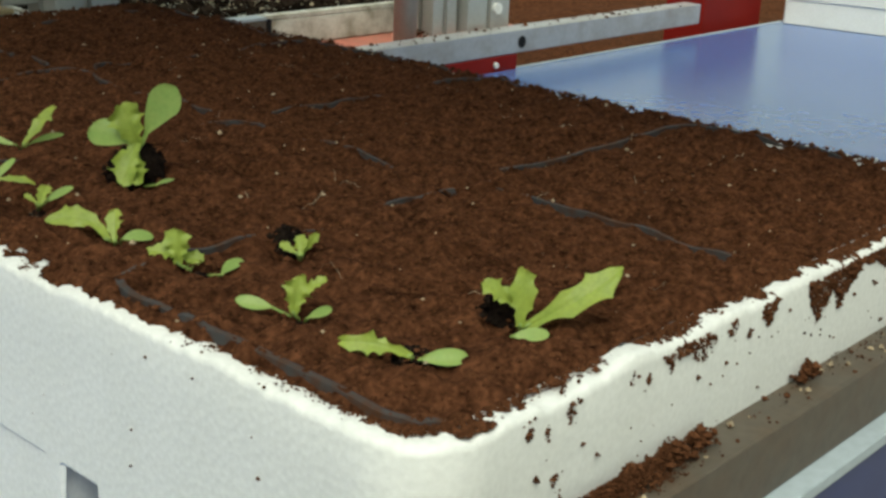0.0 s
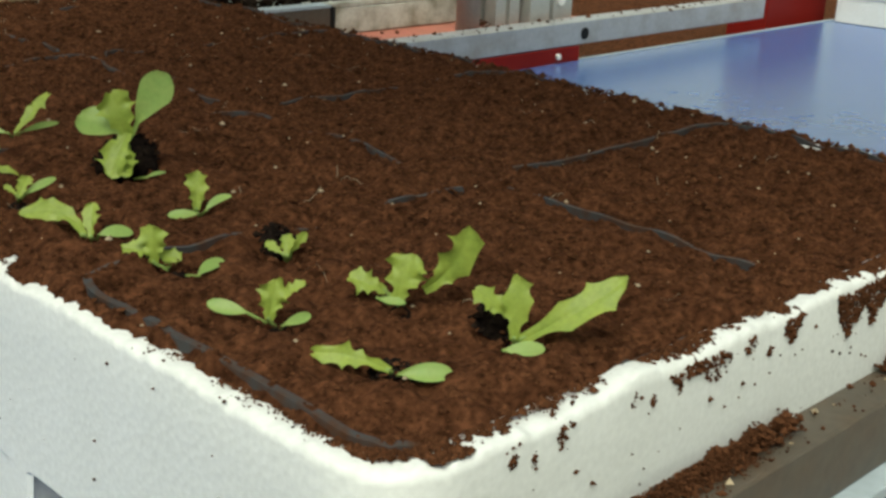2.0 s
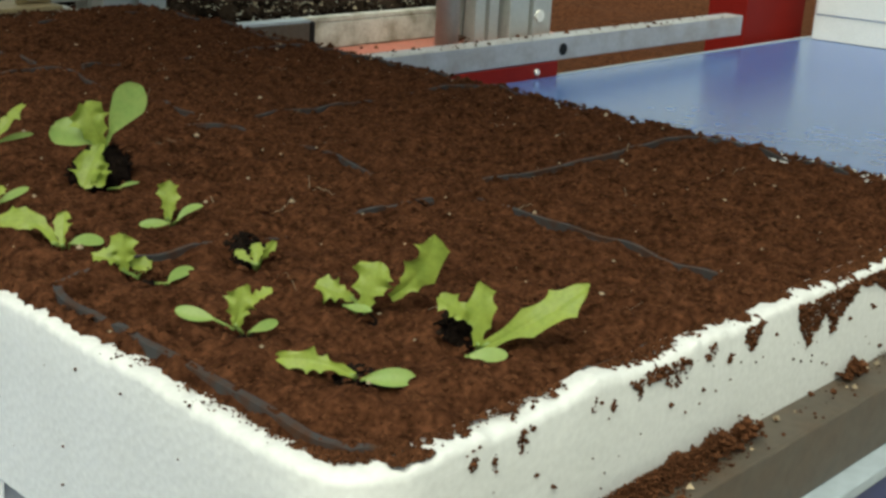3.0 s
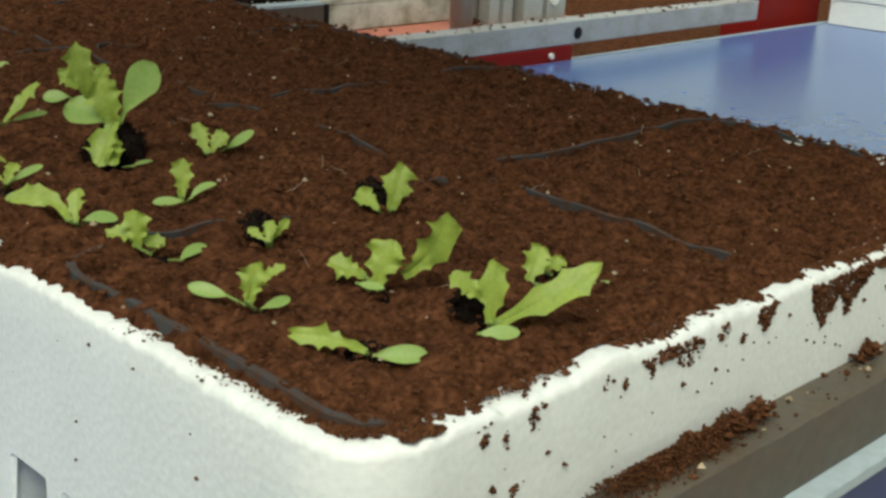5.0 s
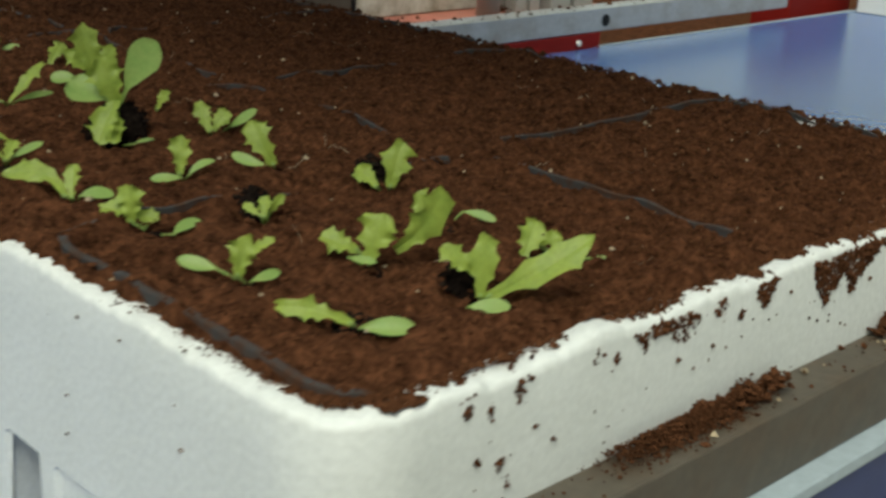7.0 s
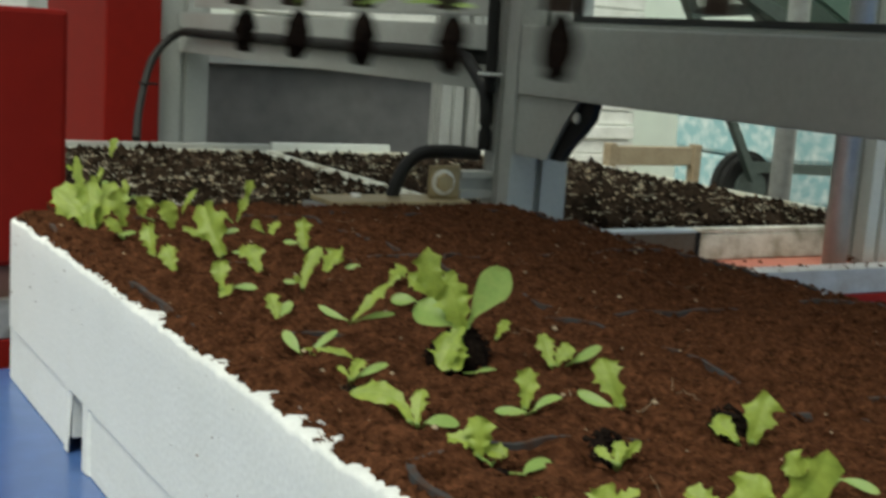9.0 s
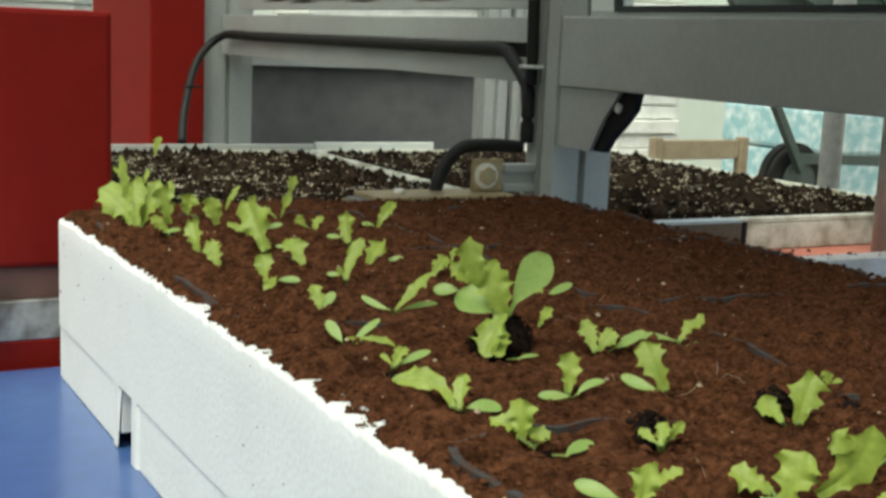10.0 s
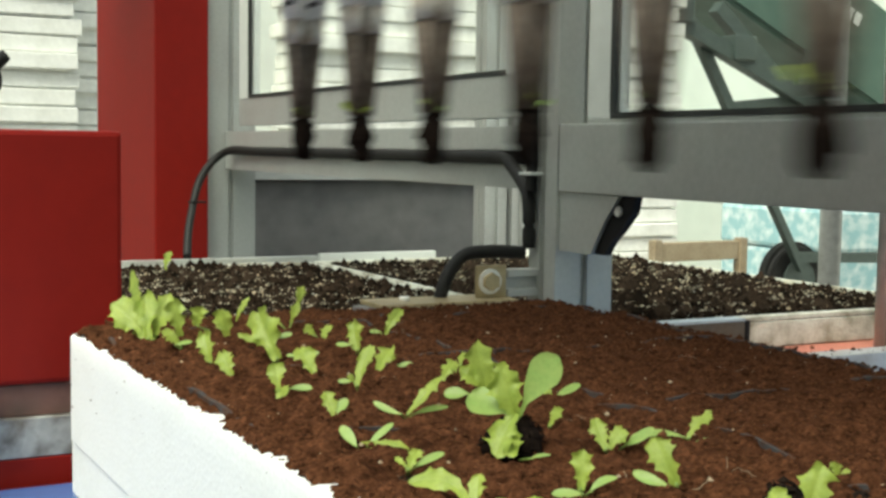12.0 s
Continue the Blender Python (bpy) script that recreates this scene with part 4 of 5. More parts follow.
plant(0, 0, 0.0428, 0.0442, 0.003, [("T", -0.12, -0.36, 0.15, -2.28, 0.15, 0.46, 0.81, -0.10), ("C", 0.08, -0.59, 0.15, 1.61, -0.40, 0.15, 0.58, 0.00)])
plant(0, 1, 0.0401, 0.0935, 0.000, [("T", -0.32, -0.32, 0.15, -0.11, 0.01, 1.37, 1.09, 0.00), ("T", -0.06, 0.00, 0.74, 0.78, -0.05, 1.24, 0.46, 0.10), ("C", -0.98, 0.07, 0.19, -2.24, 0.15, 0.47, 0.49, 0.00), ("C", 0.13, -0.76, 0.15, 0.94, -0.06, 0.24, 0.35, 0.00)])
plant(0, 2, 0.0426, 0.1537, 0.000, [("T", -0.74, -0.16, 0.15, -0.81, 0.05, 1.41, 1.16, 0.00), ("T", -0.61, 0.04, 0.23, -1.86, 0.12, 0.55, 0.66, -0.10), ("T", -0.77, 0.05, 0.37, 0.16, -0.01, 0.21, 0.66, 0.10), ("C", 0.88, -1.30, 0.15, 1.57, -0.10, 0.29, 0.47, 0.10)])
plant(0, 3, 0.0378, 0.1983, 0.000, [("T", -0.32, -0.52, 0.15, -2.76, 0.18, 0.62, 0.91, -0.42), ("T", -0.03, -0.76, 0.15, -0.11, 0.01, 1.23, 0.74, 0.00), ("C", 0.15, -0.46, 0.15, 1.30, -0.09, 0.12, 0.54, 0.18)])
plant(0, 4, 0.0378, 0.2586, 0.000, [("T", 0.22, -0.70, 0.15, 0.43, 0.10, 0.80, 0.67, 0.00), ("C", 0.34, -0.46, 0.15, 1.43, 0.35, 0.66, 0.36, 0.05), ("T", 0.09, -0.39, 0.15, -0.47, -0.12, 0.48, 0.31, 0.00)])
plant(0, 5, 0.0363, 0.3019, 0.000, [("C", 0.12, -0.82, 0.15, -0.81, -0.20, 0.85, 0.48, 0.00), ("C", 0.51, -0.65, 0.15, 1.37, 0.34, 1.02, 0.36, 0.00), ("T", 0.13, -0.39, 0.15, 2.58, -1.30, 0.15, 0.77, 0.05)])
plant(0, 6, 0.0478, 0.3582, 0.000, [("T", 0.27, -0.61, 0.15, -0.37, -0.09, 1.28, 0.79, 0.00), ("C", 0.18, -0.66, 0.15, 0.59, 0.15, 0.94, 0.63, 0.00)])
plant(0, 7, 0.0468, 0.4283, 0.000, [("T", 0.23, -0.72, 0.15, -0.23, -0.06, 1.53, 1.05, 0.00), ("T", 0.07, -0.47, 0.15, 0.82, -1.30, 0.15, 1.05, 0.10), ("C", 0.45, 0.11, 0.17, 1.64, 0.40, 0.22, 0.41, 0.10)])
plant(0, 8, 0.0389, 0.4831, 0.000, [("T", 0.28, -0.77, 0.15, -0.56, -0.14, 1.30, 1.25, 0.00)])
plant(0, 9, 0.0401, 0.5275, 0.000, [("T", 0.36, -0.78, 0.15, -0.37, -0.09, 1.75, 1.25, 0.00)])
plant(0, 10, 0.0427, 0.5940, 0.000, [("T", -0.28, -0.07, 0.15, -1.26, -0.31, 1.04, 1.07, 0.00), ("C", -0.26, -0.58, 0.15, 0.54, 0.13, 0.33, 0.36, 0.00), ("T", -0.15, -0.04, 0.66, -0.64, -0.16, 2.93, 1.42, 0.00)])
plant(0, 11, 0.0305, 0.6361, 0.000, [("T", 0.77, -1.30, 0.15, -2.32, -0.57, 2.35, 2.29, -0.05), ("T", 0.79, -1.24, 0.15, -0.10, -0.02, 2.97, 1.63, 0.00), ("T", 1.11, -1.30, 0.15, -1.03, -0.25, 0.25, 0.89, 0.00), ("T", 0.40, -0.34, 0.15, -0.92, -0.23, 4.48, 0.81, 0.08), ("T", 0.75, -0.70, 0.15, 1.51, 0.37, 3.04, 1.63, 0.00)])
plant(1, 0, 0.0866, 0.0379, 0.007, [("T", -0.18, 0.01, 0.71, -1.29, 0.09, 1.54, 0.90, 0.00), ("T", -0.08, -0.42, 0.15, 0.04, -0.00, 2.02, 0.97, 0.00), ("T", 0.09, -0.41, 0.15, 3.25, -0.22, 2.20, 1.18, -0.12), ("C", -0.49, -1.22, 0.15, 0.78, -1.03, 0.15, 0.48, 0.00)])
plant(1, 1, 0.0809, 0.0832, 0.000, [("T", -0.47, 0.03, 0.29, -1.66, 0.11, 0.73, 1.03, 0.00), ("T", -0.08, -0.41, 0.15, 0.38, -0.03, 1.62, 1.55, 0.05), ("T", 0.76, -0.05, 0.40, 2.11, -0.14, 2.63, 1.26, -0.22), ("C", -0.74, -0.26, 0.15, 0.17, -0.71, 0.15, 0.30, 0.00)])
plant(1, 2, 0.0788, 0.1397, 0.007, [("T", 0.04, -0.58, 0.15, 0.07, -0.00, 0.80, 0.64, 0.00), ("T", -0.09, -0.34, 0.15, -0.76, 0.05, 0.46, 0.40, 0.00), ("T", 0.12, -0.01, 0.13, 0.67, -0.04, 0.88, 0.40, 0.00)])
plant(1, 3, 0.0835, 0.2021, 0.000, [("T", 0.03, -0.51, 0.15, 0.03, -0.00, 1.60, 0.97, 0.00), ("C", 0.18, -0.95, 0.15, -0.94, -1.30, 0.15, 0.40, 0.00), ("C", 0.39, -0.62, 0.15, 1.33, -0.09, 0.62, 0.35, 0.25)])
plant(1, 4, 0.0898, 0.2641, 0.013, [("T", 0.13, -0.01, 1.73, -0.47, -1.30, 0.15, 1.50, -0.05), ("T", 0.13, -0.01, 1.66, -0.57, 0.04, 3.38, 1.74, 0.00), ("S", 0.32, -0.02, 1.64, 1.91, -0.13, 4.28, 1.50, 0.08), ("S", -0.02, 0.00, 1.58, -1.89, 0.13, 2.40, 1.55, 0.10), ("C", 1.04, -1.30, 0.15, 1.70, -0.33, 0.15, 0.29, 0.00), ("T", 0.04, -0.00, 1.16, 0.32, -1.30, 0.15, 0.97, 0.00)])
plant(1, 6, 0.0832, 0.3523, 0.000, [("T", 0.29, -0.84, 0.15, 1.60, 0.39, 1.78, 0.81, -0.10), ("C", 0.01, -0.84, 0.15, -1.55, -0.38, 0.60, 0.35, 0.10), ("C", 0.50, -0.61, 0.15, 1.96, 0.48, 0.40, 0.35, 0.05)])
plant(1, 7, 0.0914, 0.4287, 0.000, [("T", 0.29, -1.05, 0.15, 0.69, 0.17, 2.17, 1.08, 0.05), ("C", -0.24, -0.06, 0.23, -1.06, -0.26, 0.23, 0.30, 0.00), ("T", -0.18, -0.04, 0.18, -0.48, -0.12, 0.59, 0.42, 0.00)])
plant(1, 8, 0.0850, 0.4785, 0.000, [("T", 0.59, -1.30, 0.15, -0.71, -0.18, 1.33, 1.34, 0.00), ("C", -0.64, -0.16, 0.88, -1.45, -0.36, 0.91, 0.26, 0.00), ("C", -0.21, -0.05, 0.83, 0.35, 0.09, 1.12, 0.32, 0.00)])
plant(1, 9, 0.0811, 0.5298, 0.000, [("T", 0.69, -1.30, 0.15, -1.03, -0.25, 2.82, 2.30, 0.00), ("T", -0.74, -0.18, 0.79, -2.19, -0.54, 1.41, 0.54, 0.00), ("C", 0.04, 0.01, 1.24, 1.02, 0.25, 1.49, 0.47, 0.00)])
plant(1, 10, 0.0867, 0.5940, 0.000, [("T", -1.39, -0.34, 0.40, -1.84, -0.45, 2.14, 1.53, 0.00), ("T", -0.84, -0.21, 1.38, -0.01, -0.00, 2.96, 0.51, 0.00)])
plant(1, 11, 0.0826, 0.6480, 0.000, [("T", -1.42, -0.35, 0.38, -1.13, -0.28, 1.71, 1.54, 0.00), ("T", -3.50, -0.86, 4.26, -3.21, -0.79, 5.54, 0.77, 0.00)])
plant(2, 0, 0.1345, 0.0486, 0.004, [("T", -1.35, -0.75, 0.15, -0.86, 0.06, 1.20, 1.11, 0.00), ("T", -0.75, 0.05, 0.36, -0.02, 0.00, 0.69, 0.65, 0.00), ("C", 0.82, -0.56, 0.15, 1.62, -0.87, 0.15, 0.34, 0.00)])
plant(2, 1, 0.1296, 0.0975, 0.000, [("T", -0.58, -0.02, 0.16, -1.28, -0.04, 1.01, 1.03, 0.00), ("C", 0.44, 0.01, 0.37, 1.64, -0.23, 0.15, 0.34, 0.10)])
plant(2, 2, 0.1388, 0.1447, 0.008, [("T", 0.25, -0.62, 0.15, 0.72, -0.05, 1.82, 1.37, 0.08), ("T", -0.27, -0.68, 0.15, -1.08, 0.07, 0.72, 0.88, 0.00)])
plant(2, 3, 0.1217, 0.1939, 0.000, [("T", 0.08, -0.69, 0.15, -0.88, -0.22, 1.86, 1.33, 0.00), ("C", -0.20, -0.81, 0.15, -1.62, -0.40, 0.50, 0.47, 0.10)])
plant(2, 4, 0.1310, 0.2531, 0.000, [("T", 0.05, -0.78, 0.15, -0.58, 0.04, 1.30, 0.90, 0.00), ("T", 0.17, -0.56, 0.15, 0.66, -0.04, 0.96, 0.90, 0.00), ("C", 0.75, -0.05, 0.20, 2.00, -0.13, 1.08, 0.50, 0.00)])
plant(2, 5, 0.1336, 0.3026, 0.000, [("T", 0.12, -0.90, 0.15, 0.48, 0.12, 0.87, 0.63, 0.00)])
plant(2, 6, 0.1323, 0.3650, 0.000, [("T", 0.30, -0.02, 0.28, -0.37, 0.02, 3.02, 1.65, 0.00), ("T", 0.26, -0.02, 0.73, -1.23, 0.08, 1.57, 1.14, 0.00), ("T", 0.54, -0.04, 0.81, 1.27, -0.08, 1.99, 1.08, 0.00), ("C", -0.70, 0.05, 0.31, -2.03, 0.14, 0.26, 0.74, 0.00)])
plant(2, 7, 0.1390, 0.4225, 0.000, [("T", 0.28, -1.08, 0.15, 0.67, 0.17, 1.16, 0.93, 0.00)])
plant(2, 8, 0.1253, 0.4683, 0.000, [("T", 0.06, -1.28, 0.15, 0.40, 0.10, 1.27, 1.43, 0.00), ("C", 0.62, 0.15, 0.16, 1.62, 0.40, 0.37, 0.45, 0.00)])
plant(2, 9, 0.1381, 0.5376, 0.000, [("T", 0.41, -0.77, 0.15, -0.18, -0.04, 1.85, 1.49, 0.00), ("C", -0.34, -0.08, 0.35, -1.24, -0.30, 0.38, 0.42, 0.00)])
plant(2, 10, 0.1383, 0.5888, 0.000, [("T", 0.39, -1.30, 0.15, 0.19, 0.05, 0.92, 1.12, 0.00), ("T", -0.73, -0.18, 0.27, -1.33, -0.33, 0.85, 0.82, 0.00)])
plant(2, 11, 0.1344, 0.6481, 0.000, [("T", 0.20, 0.05, 0.31, 0.78, 0.19, 1.85, 0.79, 0.10), ("T", 0.70, 0.17, 1.85, 0.99, 0.24, 2.97, 0.79, 0.00), ("T", -0.49, -0.12, 0.20, -1.12, -0.28, 0.65, 0.63, 0.00)])
plant(3, 2, 0.1808, 0.1565, 0.002, [("T", -0.90, -0.23, 0.63, -1.02, -0.27, 1.15, 0.55, 0.00), ("T", -0.78, -0.20, 0.67, -0.46, -0.12, 0.82, 0.30, 0.00)])
plant(3, 4, 0.1771, 0.2546, 0.000, [("T", -0.02, -0.67, 0.15, 0.94, 0.23, 1.17, 0.75, 0.15), ("C", -0.17, -0.51, 0.15, -2.52, -1.30, 0.15, 0.40, -0.16), ("C", 0.34, -1.30, 0.15, 1.31, -1.30, 0.15, 0.40, 0.10)])
plant(3, 6, 0.1746, 0.3622, 0.000, [("T", 0.05, -1.30, 0.15, -0.53, -0.13, 0.33, 0.59, 0.00), ("C", 0.22, -1.00, 0.15, 1.27, 0.31, 0.65, 0.53, 0.00)])
plant(3, 8, 0.1753, 0.4670, 0.000, [("T", 0.29, -1.20, 0.15, 0.17, 0.04, 0.69, 0.60, 0.00)])
plant(3, 10, 0.1831, 0.5908, 0.000, [("T", 0.38, -1.06, 0.15, 1.11, 0.27, 1.73, 0.92, 0.10), ("C", -0.26, -0.06, 0.20, -1.01, -0.25, 0.24, 0.38, 0.00)])


# ---- the transplanting head ----
TIP0 = 0.12


def build_head():
    """The carriage's origin lies at the first gripper's finger tips."""
    bm = boxed(-0.045, 0.045, -0.10, 5 * PITCH + 0.10, 0.3465, 0.3885, bevel=0.002)
    head = part("transplanting_carriage", bm, ALU)
    tagged(head, "aluminium carriage with six steel plant grippers", "transplanter")
    fingers = []
    for k in range(6):
        y = k * PITCH
        bm = bmesh.new()
        # plate with a strap to the next gripper
        box(bm, -0.013, 0.013, y - 0.052, y + 0.052, 0.1325, 0.1360, bevel=0.001)
        grip = part("gripper", bm, PLATE, head, "brownish steel gripper plate")
        lip = bmesh.new()
        rings = []
        for hx, hy, ch, z in ((0.0185, 0.0230, 0.006, 0.1212), (0.0270, 0.0330, 0.0135, 0.1322), (0.0255, 0.0315, 0.0135, 0.1322), (0.0170, 0.0215, 0.006, 0.1216)):
            rings.append([lip.verts.new((px, y + py, z)) for px, py in ((hx, -hy + ch), (hx, hy - ch), (hx - ch, hy), (-hx + ch, hy), (-hx, hy - ch), (-hx, -hy + ch), (-hx + ch, -hy), (hx - ch, -hy))])
        # faces alternate dark and bright to paint what the bent steel reflects
        for ra, rb in zip(rings, rings[1:] + rings[:1]):
            for q in range(8):
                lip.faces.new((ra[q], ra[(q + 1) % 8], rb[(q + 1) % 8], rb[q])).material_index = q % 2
        part("flange", lip, (FLANGE, LIP), grip, "bent steel flange, its reflections painted bright on corners and brown on sides")
        for sx in (-1, 1):
            for sy in (-1, 1):
                x, yy = sx * 0.0132, y + sy * 0.0132
                c = bmesh.new()
                tube(c, (x, yy, 0.1355), (x, yy, 0.1665), 0.0072, seg=18)
                tube(c, (x, yy, 0.1670), (x, yy, 0.2215), 0.0060, seg=18)
                tube(c, (x, yy, 0.2220), (x, yy, 0.3465), 0.0082, seg=18)
                part("cylinder", c, STEEL_DULL, grip, "round steel cylinder")
                o = Vector((sx * 0.0122, sy * 0.0122, 0.1330))
                tipp = Vector((sx * 0.0037, sy * 0.0037, 0.0))
                f = bmesh.new()
                tube(f, o, o.lerp(tipp, 0.44), 0.0052, 0.0051, seg=14, mi=0)
                tube(f, o.lerp(tipp, 0.44), o.lerp(tipp, 0.580), 0.0053, 0.0052, seg=8, mi=3)
                tube(f, o.lerp(tipp, 0.580), tipp, 0.0042, 0.0036, seg=14, mi=1)
                h, d = o.lerp(tipp, 0.352), Vector((-0.80 + 0.25 * sy, -0.75 - 0.25 * sx, 0)).normalized()
                tube(f, h + d * 0.0042, h + d * 0.0053, 0.0024, seg=14, mi=2)
                bmesh.ops.transform(f, matrix=Matrix.Translation(-o), verts=f.verts)
                ob = part("finger", f, (STEEL, FINGER, BLACK, COLLAR), grip, "steel finger, soiled at the tip")
                fingers.append((ob, o + Vector((0, y, 0)), Vector((-sy, sx, 0)).normalized()))
        hose = sweep([(0.02, y, 0.171), (0.036, y, 0.166), (0.044, y + 0.004, 0.215), (0.038, y, 0.296), (0.03, y, 0.350)], 0.0034)
        part("air_hose", hose, HOSE_BLUE, grip, "blue pneumatic hose")
        hose = sweep([(-0.02, y + 0.006, 0.171), (-0.040, y + 0.012, 0.174), (-0.053 - 0.004 * (k % 2), y + 0.020 + 0.006 * math.sin(k * 2.3), 0.205), (-0.054, y + 0.010 * math.cos(k * 1.9), 0.265), (-0.046, y, 0.350)], 0.0032)
        part("air_hose", hose, HOSE_BLUE, grip, "blue pneumatic hose")
        part("fitting", boxed(-0.028, -0.016, y - 0.006, y + 0.010, 0.161, 0.181, bevel=0.001), BLACK, grip, "black hose fitting")
        part("fitting", boxed(0.016, 0.028, y - 0.006, y + 0.008, 0.161, 0.178, bevel=0.001), BLACK, grip, "black hose fitting")
        part("valve", boxed(-0.058, -0.020, y + 0.020, y + 0.090, 0.186, 0.346, bevel=0.003), BLACK, grip, "black valve block")
    part("drive_unit", boxed(-0.108, -0.052, 3.6 * PITCH, 5.2 * PITCH, 0.1815, 0.436, bevel=0.004), BLACK, head, "black drive unit")
    part("bumper", boxed(-0.13, -0.05, 3.4 * PITCH, 5.3 * PITCH, 0.1615, 0.1805, bevel=0.003), BLACK, head, "black drive housing foot")
    for i in range(5):
        y = 3.6 * PITCH + 0.030 * i
        part("fitting", boxed(-0.100 + 0.006 * (i % 2), -0.080 + 0.008 * (i % 3), y, y + 0.016, 0.128 + 0.009 * (i % 3), 0.1610, bevel=0.002), BLACK, head, "black hanging fitting")
    for i, (m, dz) in enumerate(((HOSE_BLUE, 0.0), (HOSE_BLUE, 0.012), (HOSE_RED, 0.055), (HOSE_RED, 0.085), (HOSE_BLUE, 0.07))):
        pts = [(0.028, 0.0, 0.175 + dz), (0.060, -0.01, 0.168 + dz), (0.10 + 0.02 * math.sin(i * 2.1), -0.02 - 0.02 * math.cos(i * 1.7), 0.185 + dz * 1.1), (0.135 - 0.03 * math.cos(i * 2.9), -0.02 + 0.03 * math.sin(i * 1.3), 0.25 + dz), (0.16 - 0.02 * i, 0.02 + 0.012 * i, 0.36)]
        part("supply_hose", sweep(pts, 0.0030), m, head, "looping pneumatic hose")
    return head, fingers


# ---- things further off ----
def build_far_things():
    def stack(x, y, w, d, z0, z1, seed, angle=0.0):
        r = np.random.default_rng(seed)
        e = new("tray_stack")
        e.matrix_world = pose(x, y, z0, 0, 0, angle)
        tagged(e, "tall stack of empty white polystyrene trays", "tray stack", "stacks of trays")
        mesh = None
        z = 0.0
        while z < z1 - z0:
            if mesh is None:
                bm = boxed(-w / 2, w / 2, -d / 2, d / 2, 0.004, 0.0535, bevel=0.004)
                box(bm, -w / 2 + 0.02, w / 2 - 0.02, -d / 2 + 0.015, d / 2 - 0.015, -0.002, 0.0058)
                ob = part("tray", bm, FOAM_STACK, e)
                mesh = ob.data
            else:
                ob = new("tray", mesh)
                ob.parent = e
            ob.matrix_basis = pose(r.uniform(-0.018, 0.018), r.uniform(-0.016, 0.016), z, r.uniform(-0.4, 0.4), r.uniform(-0.4, 0.4), r.uniform(-1.8, 1.8))
            z += 0.056

    stack(0.36, 4.1, 0.52, 0.35, -0.92, 1.1, 1)
    stack(0.80, 4.45, 0.34, 0.35, -0.92, 1.1, 2)
    stack(1.12, 4.5, 0.42, 0.35, -0.92, 1.1, 3)
    stack(1.76, 4.1, 0.72, 0.35, -0.92, 1.1, 4)
    stack(2.40, 4.15, 0.46, 0.35, -0.92, 1.1, 5)
    stack(2.76, 3.95, 0.30, 0.35, -0.92, 1.1, 6)
    # greenhouse skin
    for name, a in (("wall_north", (-8, 11, 7.0, 7.05, -0.92, 3.5)), ("wall_east", (9.0, 9.05, -8, 7, -0.92, 3.5)), ("wall_south", (-8, 9, -8.05, -8, -0.92, 3.5)),
                    ("wall_west", (-8.05, -8, -8, 7, -0.92, 3.5))):
        tagged(part(name, boxed(*a), FILM), "pale translucent greenhouse film wall", "wall", kind="structure")
    # added out of view: keeps western light and reflections off the tall red cabinet
    tagged(part("unseen_shade_wall", boxed(-1.30, -1.15, 2.6, 6.9, -0.92, 1.8), CONCRETE), "unseen low grey concrete wall added to darken the red cabinet's side", "wall", kind="structure")
    pallet = new("wrapped_pallet")
    pallet.matrix_world = pose(5.02, 5.0, -0.92)
    tagged(pallet, "pallet load in pale blue stretch wrap", "pallet")
    for k in range(3):
        part("runner", boxed(0.0, 2.15, 0.02 + 0.43 * k, 0.12 + 0.43 * k, 0.0, 0.10, bevel=0.005), WOOD, pallet, "wooden pallet runner")
    for k in range(8):
        part("board", boxed(0.01 + 0.272 * k, 0.20 + 0.272 * k, 0.0, 1.0, 0.101, 0.122, bevel=0.003), WOOD, pallet, "wooden pallet board")
    z = 0.123
    for k in range(4):
        part("wrapped_layer", boxed(0.01 * (k % 2), 2.15 - 0.012 * ((k + 1) % 2), 0.012 * (k % 2), 1.0, z, z + 0.246, bevel=0.025), WRAP, pallet, "cartons in pale blue stretch wrap")
        z += 0.2485
    # wooden chair
    chair = new("wooden_chair")
    chair.matrix_world = pose(2.925, 3.65, -0.92, 0, 0, 3)
    tagged(chair, "plain light wooden chair with an open back", "chair")
    for x in (-0.22, 0.22):
        part("back_post", boxed(x - 0.02, x + 0.02, -0.02, 0.02, 0, 0.84, bevel=0.006), WOOD, chair)
        part("leg", boxed(x - 0.02, x + 0.02, -0.42, -0.38, 0, 0.43, bevel=0.006), WOOD, chair)
    part("back_rail", boxed(-0.20, 0.20, -0.012, 0.012, 0.755, 0.83, bevel=0.006), WOOD, chair)
    part("back_rail", boxed(-0.20, 0.20, -0.010, 0.010, 0.56, 0.60, bevel=0.006), WOOD, chair)
    part("seat", boxed(-0.24, 0.24, -0.44, 0.018, 0.432, 0.46, bevel=0.008), WOOD, chair)
    tagged(part("galvanised_pole", tube(bmesh.new(), (2.462, 2.5, -0.92), (2.462, 2.5, 2.5), 0.031, seg=24), GALV), "round galvanised greenhouse pole", "pole", kind="structure")
    # soil elevator on wheels
    e = new("soil_elevator")
    e.matrix_world = pose(0, 0, 0)
    tagged(e, "dark green wheeled soil elevator with a sloping trough", "elevator")

    def beam_between(name, a, b, w, m, label=""):
        bm = bmesh.new()
        a, b = Vector(a), Vector(b)
        d = b - a
        mm = Matrix.Translation((a + b) / 2) @ d.to_track_quat("Z", "Y").to_matrix().to_4x4() @ Matrix.Diagonal((w, w, d.length, 1))
        bmesh.ops.create_cube(bm, size=1, matrix=mm)
        return part(name, bm, m, e, label)

    bm = bmesh.new()
